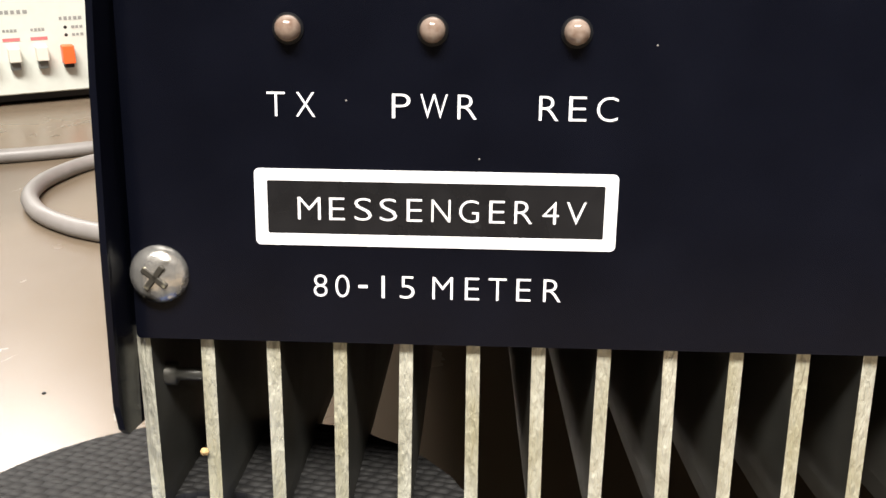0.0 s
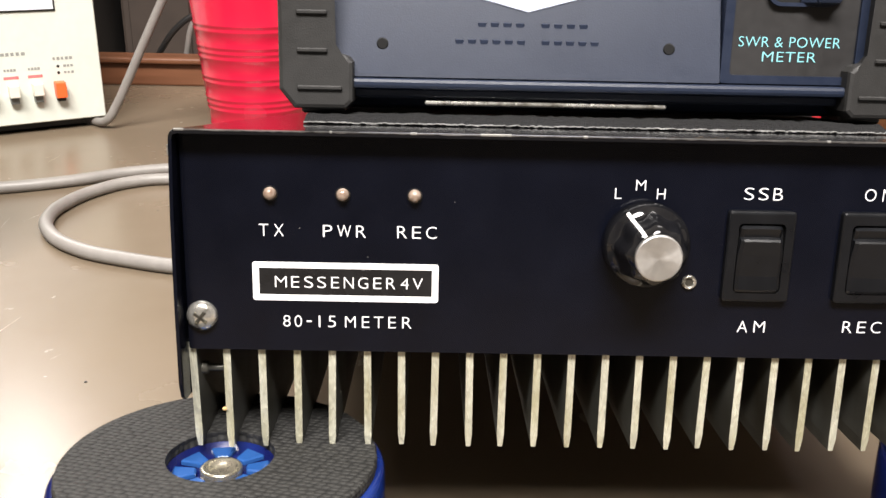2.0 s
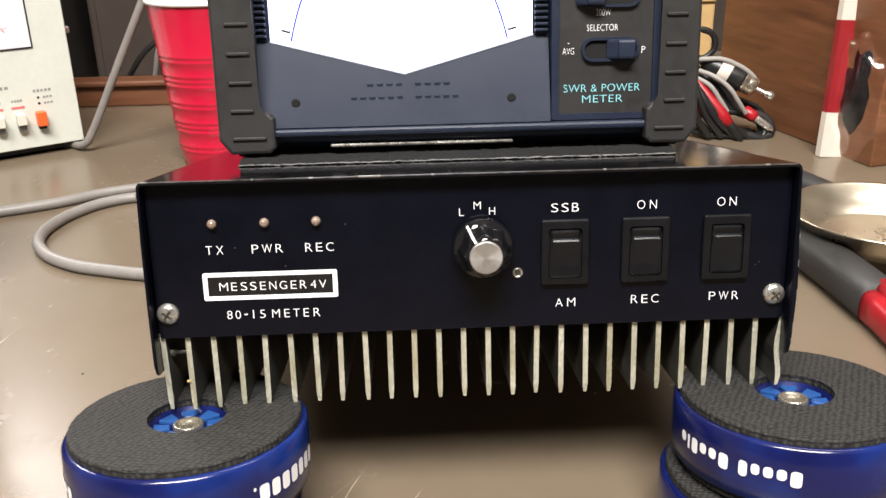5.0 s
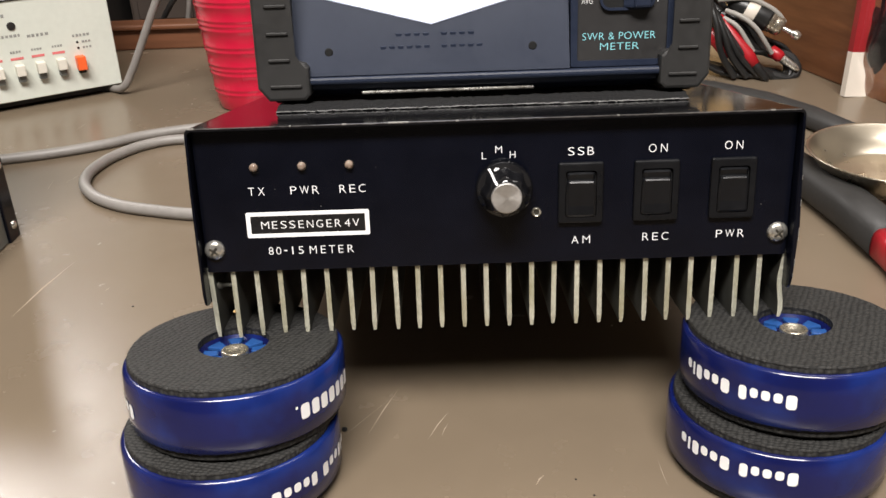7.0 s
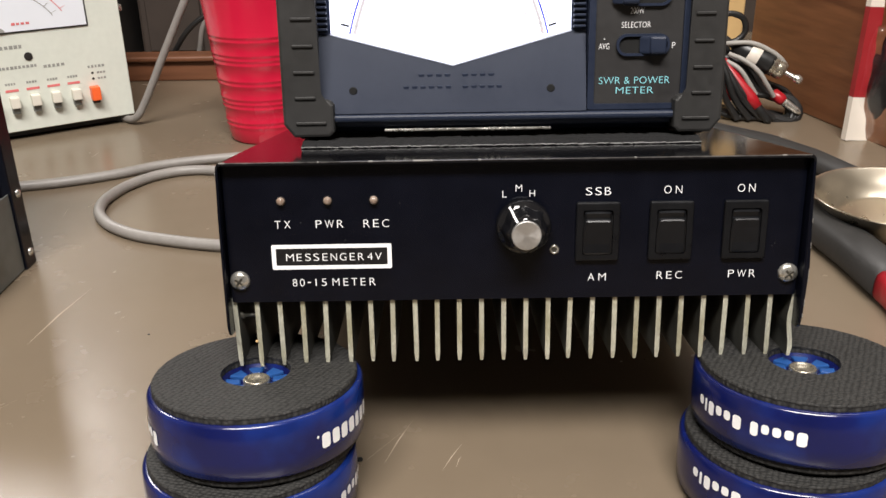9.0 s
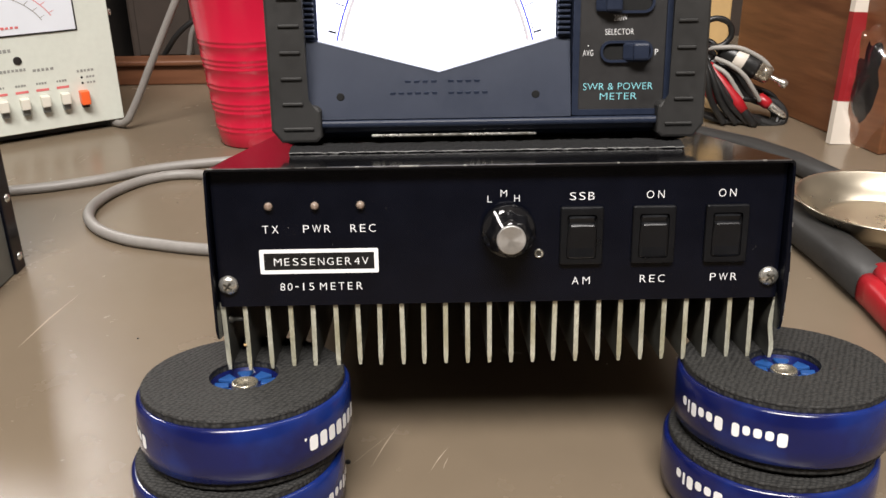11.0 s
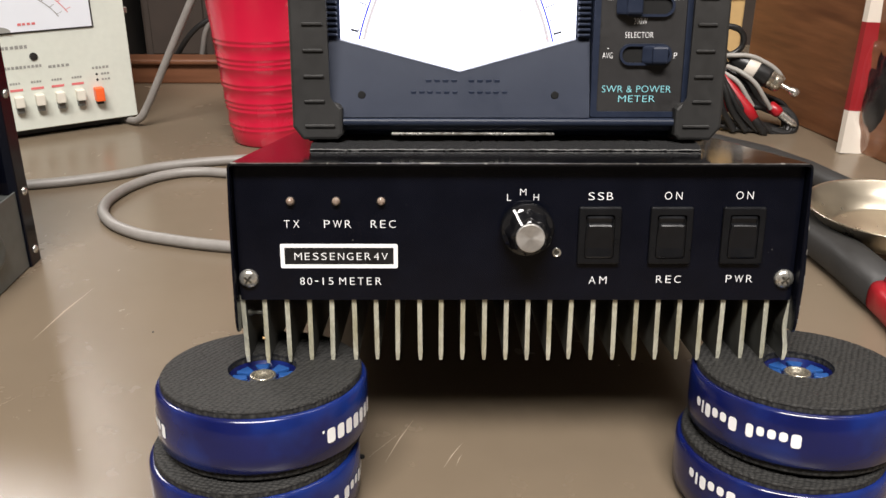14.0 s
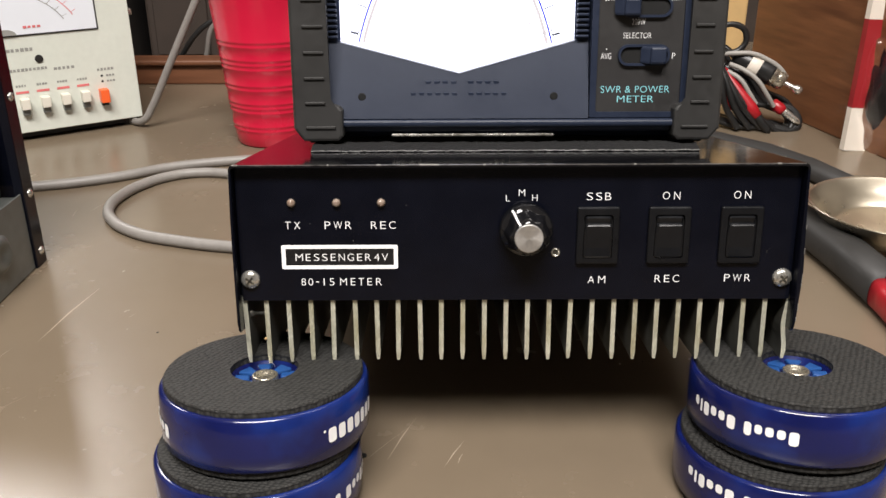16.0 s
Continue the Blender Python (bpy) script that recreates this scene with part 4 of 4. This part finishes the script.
# red drinking cup
cup = thing("drinking_cup", pose(-0.1770, 0.4750, 0) @ Matrix.Scale(1.024, 4), "red plastic drinking cup with a white rolled rim", "cup")
prof = [(0, 0.004), (0.0275, 0.004), (0.0290, 0.0), (0.0305, 0.0015), (0.0317, 0.010)]
# fine moulded rings in groups up the wall
for h in (0.0130, 0.0165, 0.0270, 0.0305, 0.0340, 0.0440, 0.0475, 0.0590, 0.0625, 0.0660, 0.0755, 0.0790):
    rw = 0.0317 + (h - 0.010) * 0.1141
    prof += [(rw, h - 0.0011), (rw + 0.0005, h - 0.0004), (rw + 0.0005, h + 0.0004), (rw + 0.0001, h + 0.0011)]
prof += [(0.0434, 0.1125)]
prof = [(r * 1.06, h * 1.135) for r, h in prof]
part("cup_wall", lathe(prof, 72), M_CUP, cup, "", True)
part("rim", lathe([(r + 0.0012, h + 0.0082) for r, h in ((0.0444, 0.1190), (0.0460, 0.1190), (0.0466, 0.1205), (0.0460, 0.1222), (0.0446, 0.1222), (0.0438, 0.1205), (0.0444, 0.1190))], 72), M_CUPIN, cup, "white rolled rim", True)
part("lining", lathe([(0, 0.006), (0.0295, 0.006), (0.0448, 0.1280)], 60), M_CUPIN, cup, "", True)

# open chassis with a black edge flange
ch = thing("metal_chassis", pose(-0.274, 0.197, 0.0), "open grey metal chassis with a black screwed edge flange", "chassis")
# local x to -x side; y runs towards the front of the bench as negative
part("side_plate", slab([(-0.001, 0.001), (0.0, 0.001), (0.0, 0.048), (-0.001, 0.048)], -0.155, -0.002), M_GREYSTEEL, ch)
bm = bmesh.new()
vs = [bm.verts.new(p) for p in ((-0.001, -0.002, 0.046), (-0.001, -0.155, 0.036), (-0.13, -0.155, 0.036), (-0.13, -0.002, 0.046))]
bm.faces.new(vs)
bmesh.ops.solidify(bm, geom=list(bm.faces), thickness=0.001)
part("deck", bm, M_GREYSTEEL, ch)
part("edge_flange", box((-0.004, -0.0015, 0.0), (0.0015, 0.0115, 0.178), 0.0006), M_PANEL, ch, "black painted edge flange")
part("rear_panel", box((-0.16, 0.0100, 0.0), (-0.004, 0.0115, 0.178)), M_PANEL, ch)
part("inner_bracket", box((-0.030, -0.004, 0.046), (-0.012, 0.0, 0.10), 0.001), M_SHADOWBOX, ch)
for z in (0.009, 0.046, 0.104, 0.150):
    part("flange_screw", lathe([(0.0026, 0.0), (0.0024, 0.0008), (0.0012, 0.0015), (0, 0.0016)], 16, "z"), M_STEEL, ch, "", True, pose(0.0015, 0.006, z, 0, 90, 0))
part("grommet", lathe([(0.010, 0.0), (0.011, 0.002), (0.007, 0.004), (0.004, 0.002), (0, 0.002)], 24, "z"), M_GREYSTEEL, ch, "", True, pose(0.0, -0.040, 0.026, 0, 90, 0))

# plywood board on its edge, and the things in front of it
brd = thing("plywood_board", pose(0.3245, 0.4560, 0.0, 0, 0, 103), "varnished plywood board standing on edge", "board")
part("board", box((-0.06, -0.018, 0.0), (0.165, 0.0, 0.30), 0.0015), M_WOOD, brd)
box_t = thing("cardboard_box", pose(0.255, 0.66, 0, 0, 0, 8), "tan cardboard box behind the test leads", "box")
part("carton", box((-0.035, -0.02, 0.0), (0.030, 0.05, 0.16), 0.002), M_CARD, box_t)
part("flap", box((-0.034, -0.023, 0.10), (0.029, -0.020, 0.158), 0.001), M_CARD, box_t)

stick = thing("marker_stick", pose(0.3205, 0.4330, 0.0, -4, 3.0, 6), "red and white painted flat stick leaning on the board", "stick")
for z0, z1, mt in ((0.0, 0.036, M_WHITEPAINT), (0.036, 0.108, M_REDPAINT), (0.108, 0.20, M_WHITEPAINT)):
    w0, w1 = 0.0095 - z0 * 0.008, 0.0095 - z1 * 0.008
    bm = slab([(-w0, z0), (w0, z0), (w1, z1), (-w1, z1)], -0.0035, 0.0035)
    part("painted_band", bm, mt, stick)

bag = thing("plastic_bag", pose(0.3465, 0.426, 0.0), "crumpled clear plastic bag with black parts inside", "bag")
bm = bmesh.new()
bmesh.ops.create_icosphere(bm, subdivisions=4, radius=1)
for v in bm.verts:
    k = 1 + 0.22 * noise.noise(v.co * 2.3) + 0.08 * noise.noise(v.co * 7)
    v.co = Vector((v.co.x * 0.027 * k, v.co.y * 0.030 * k, max(0.001, 0.052 + v.co.z * 0.060 * k)))
film_ob = part("film", bm, M_FILM, bag, "crumpled clear film", True)
film_ob.visible_shadow = False
bm = bmesh.new()
bmesh.ops.create_icosphere(bm, subdivisions=3, radius=1)
for v in bm.verts:
    k = 1 + 0.2 * noise.noise(v.co * 3 + Vector((4, 0, 0)))
    v.co = Vector((v.co.x * 0.019 * k, v.co.y * 0.020 * k, 0.054 + v.co.z * 0.050 * k))
part("black_part", bm, M_KNOB, bag, "", True)

# test leads
leads = thing("test_leads", pose(0, 0, 0), "heap of black and red test leads with plugs and probes", "leads")
def probe(p0, p1, r, mat, tip):
    a, b = Vector(p0), Vector(p1)
    d = b - a
    m = Matrix.Translation(a) @ d.to_track_quat("Z", "Y").to_matrix().to_4x4()
    ln = d.length
    h = part("probe_handle", lathe([(0, 0), (r * 0.7, 0.0), (r, ln * 0.1), (r, ln * 0.8), (r * 0.75, ln), (0, ln)], 20), mat, leads, "", True, m)
    part("probe_tip", lathe([(r * 0.72, ln * 0.96), (r * 0.6, ln + 0.014), (r * 0.2, ln + 0.018), (0, ln + 0.018)], 16), tip, h, "", True)
probe((0.226, 0.510, 0.052), (0.2570, 0.490, 0.0135), 0.0060, M_RED, M_BLACKCABLE)
probe((0.219, 0.508, 0.041), (0.2370, 0.498, 0.0200), 0.0064, M_RED, M_STEEL)
probe((0.273, 0.503, 0.0235), (0.2830, 0.498, 0.0165), 0.0052, M_RED, M_STEEL)
# barrel connector with a pale band
a, b = Vector((0.241, 0.514, 0.0630)), Vector((0.2830, 0.497, 0.0415))
m = Matrix.Translation(a) @ (b - a).to_track_quat("Z", "Y").to_matrix().to_4x4()
c1 = part("connector", lathe([(0, -0.004), (0.0055, -0.004), (0.0085, 0.002), (0.0100, 0.008), (0.0100, 0.032), (0.0092, 0.034), (0, 0.034)], 28), M_BLACKCABLE, leads, "black barrel connector", True, m)
part("pale_band", lathe([(0.0101, 0.011), (0.0104, 0.0115), (0.0104, 0.0205), (0.0101, 0.021)], 28), M_WHITEPAINT, c1, "pale marking band", True)
part("plug_sleeve", lathe([(0.0090, 0.033), (0.0090, 0.037), (0.0082, 0.0375), (0.0086, 0.0395), (0.0082, 0.044), (0.0060, 0.0465), (0, 0.047)], 28), M_BOLT, c1, "bright plug sleeve", True)
part("plug_pin", lathe([(0.0022, 0.046), (0.0022, 0.055), (0.0036, 0.057), (0.0040, 0.060), (0.0030, 0.063), (0, 0.064)], 20), M_STEEL, c1, "", True)
rng = random.Random(9)
for k in range(26):
    r = (0.0026, 0.0022, 0.0030, 0.0028)[k % 4]
    u, w = rng.uniform(-0.010, 0.006), rng.uniform(-0.006, 0.010)
    tube([(0.206 + u, 0.535 + w, 0.055 + 0.025 * rng.random()), (0.222 + u, 0.522 + w, 0.060 + w), (0.244 + u, 0.515 + w, 0.044 + u), (0.264 + u, 0.509 + w, 0.026 + w * 0.5), (0.288 + u, 0.506 + w, 0.012 + abs(u)),
          (0.294 + u * 0.6, 0.500 + w, r), (0.268 + u, 0.498 + w, r + 0.001), (0.240 + u, 0.505 + w, r + 0.002), (0.222, 0.520 + w, 0.008), (0.205, 0.54, 0.012)], r, "lead", M_BLACKCABLE, leads)
for path in ([(0.226, 0.512, 0.066), (0.236, 0.506, 0.068), (0.250, 0.503, 0.068), (0.263, 0.501, 0.063), (0.274, 0.499, 0.056), (0.281, 0.498, 0.048)],
             [(0.232, 0.508, 0.058), (0.243, 0.499, 0.054), (0.255, 0.494, 0.045), (0.264, 0.493, 0.033), (0.272, 0.495, 0.022)],
             [(0.230, 0.506, 0.052), (0.240, 0.499, 0.046), (0.249, 0.496, 0.034), (0.256, 0.496, 0.024)]):
    tube(path, 0.0021, "lead", M_WHITECABLE, leads)
for k in range(4):
    tube([(0.214 + 0.004 * k, 0.506, 0.070 - 0.006 * k), (0.221 + 0.006 * k, 0.496, 0.050 - 0.006 * k), (0.226 + 0.009 * k, 0.491, 0.026 - 0.003 * k), (0.240 + 0.011 * k, 0.490, 0.0030)], 0.0029, "lead", M_BLACKCABLE, leads)
tube([(0.231 + 0.0145 * math.cos(q), 0.512, 0.080 + 0.0125 * math.sin(q)) for q in [i * 0.7 for i in range(12)]], 0.0026, "lead_coil", M_BLACKCABLE, leads)
for k in range(6):
    tube([(0.198 + 0.006 * k, 0.545, 0.080 - 0.009 * k), (0.214 + 0.005 * k, 0.525, 0.070 - 0.008 * k), (0.228 + 0.005 * k, 0.514, 0.054 - 0.007 * k)], 0.0055, "lead_bundle", M_BLACKCABLE, leads)

# pliers under a steel dish
pl = thing("pliers", pose(0, 0, 0), "pliers with black and red dipped grips on the bench", "pliers")


def grip(points, mat, name, label=""):
    """A flattened handle swept along points of (x, y, z, half width, half height)."""
    bm = bmesh.new()
    last = None
    n = len(points)
    for i, (x, y, z, w, h) in enumerate(points):
        p = Vector((x, y, z))
        q = Vector(points[min(i + 1, n - 1)][:3]) - Vector(points[max(i - 1, 0)][:3])
        side = Vector((-q.y, q.x, 0)).normalized()
        ring = []
        for k in range(20):
            a = 2 * math.pi * k / 20
            c, s = math.cos(a), math.sin(a)
            ring.append(bm.verts.new(p + side * w * math.copysign(abs(c) ** 0.7, c) + Vector((0, 0, h * math.copysign(abs(s) ** 0.7, s)))))
        if last:
            for k in range(20):
                bm.faces.new((last[k], last[(k + 1) % 20], ring[(k + 1) % 20], ring[k]))
        else:
            bm.faces.new(ring)
        last = ring
    bm.faces.new(last)
    return part(name, bm, mat, pl, label, True)


grip([(0.168, 0.345, 0.012, 0.008, 0.007), (0.186, 0.305, 0.012, 0.010, 0.009), (0.198, 0.262, 0.012, 0.011, 0.010), (0.206, 0.220, 0.012, 0.0115, 0.0105), (0.2105, 0.180, 0.012, 0.0118, 0.011), (0.2125, 0.137, 0.012, 0.0118, 0.011)], M_RUBBER, "black_grip", "black rubber grip")
grip([(0.2162, 0.140, 0.0145, 0.0070, 0.0095), (0.2165, 0.125, 0.0140, 0.0075, 0.0095), (0.216, 0.090, 0.012, 0.0075, 0.009), (0.214, 0.070, 0.011, 0.006, 0.007)], M_RED, "red_grip_ridge", "red dipped grip end")
grip([(0.2085, 0.139, 0.0105, 0.0065, 0.0088), (0.2088, 0.125, 0.0105, 0.0068, 0.0088), (0.208, 0.090, 0.010, 0.0068, 0.0085), (0.207, 0.070, 0.010, 0.006, 0.007)], M_RED, "red_grip_ridge", "red dipped grip end")
grip([(0.170, 0.470, 0.007, 0.007, 0.006), (0.205, 0.440, 0.007, 0.009, 0.007), (0.236, 0.405, 0.007, 0.010, 0.007), (0.256, 0.365, 0.007, 0.010, 0.007), (0.275, 0.30, 0.007, 0.009, 0.007)], M_RUBBER, "black_grip", "black rubber grip")

dish = thing("steel_dish", pose(0.2555, 0.2170, -0.0090), "shallow polished stainless dish resting on the pliers", "dish")
prof = [(0, 0.0235), (0.036, 0.0235), (0.040, 0.0245), (0.0475, 0.0320), (0.0535, 0.0392), (0.0552, 0.0400), (0.0559, 0.0394), (0.0547, 0.0385), (0.0485, 0.0310), (0.041, 0.0230), (0.036, 0.0220), (0, 0.0220)]
part("bowl", lathe(prof, 80), M_DISH, dish, "", True)

# ---- the dim back of the bench ----
ledge = thing("wooden_ledge", pose(0, 0, 0), "dark wooden ledge along the back of the bench", "ledge")
part("rail", box((-0.95, 0.690, 0.0), (0.20, 0.715, 0.022), 0.002), M_DARKWOOD, ledge)
part("lip", box((-0.95, 0.684, 0.022), (0.20, 0.715, 0.028), 0.002), M_DARKWOOD, ledge)
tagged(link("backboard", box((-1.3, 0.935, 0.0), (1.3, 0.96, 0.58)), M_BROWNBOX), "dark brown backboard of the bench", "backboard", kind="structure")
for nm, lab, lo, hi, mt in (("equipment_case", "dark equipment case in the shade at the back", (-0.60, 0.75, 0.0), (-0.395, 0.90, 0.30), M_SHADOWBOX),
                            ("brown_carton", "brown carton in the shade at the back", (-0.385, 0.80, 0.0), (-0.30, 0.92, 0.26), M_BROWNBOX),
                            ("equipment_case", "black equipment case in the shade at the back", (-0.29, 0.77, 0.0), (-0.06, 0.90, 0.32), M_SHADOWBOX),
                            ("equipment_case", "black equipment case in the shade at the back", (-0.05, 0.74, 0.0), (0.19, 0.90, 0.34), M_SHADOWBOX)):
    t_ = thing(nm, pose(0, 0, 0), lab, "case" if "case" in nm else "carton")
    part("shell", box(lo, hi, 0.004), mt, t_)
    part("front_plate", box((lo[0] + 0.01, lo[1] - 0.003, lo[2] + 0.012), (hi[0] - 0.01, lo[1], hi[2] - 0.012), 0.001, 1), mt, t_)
    part("corner_clip", box((hi[0] - 0.028, lo[1] - 0.006, 0.145), (hi[0] - 0.012, lo[1] - 0.003, 0.152), 0.001, 1), M_STEEL, t_)
tw = thing("hanging_cables", pose(0, 0, 0), "thin dark cables in the shade behind the cup", "cables")
for k in range(5):
    tube([(-0.33 + 0.03 * k, 0.73, 0.02), (-0.30 + 0.02 * k, 0.72, 0.055 + 0.01 * k), (-0.26 + 0.02 * k, 0.725, 0.08), (-0.22, 0.74, 0.13 + 0.02 * k), (-0.18 + 0.02 * k, 0.745, 0.22)], 0.003, "thin_cable", M_CABLE if k == 1 else M_BLACKCABLE, tw)
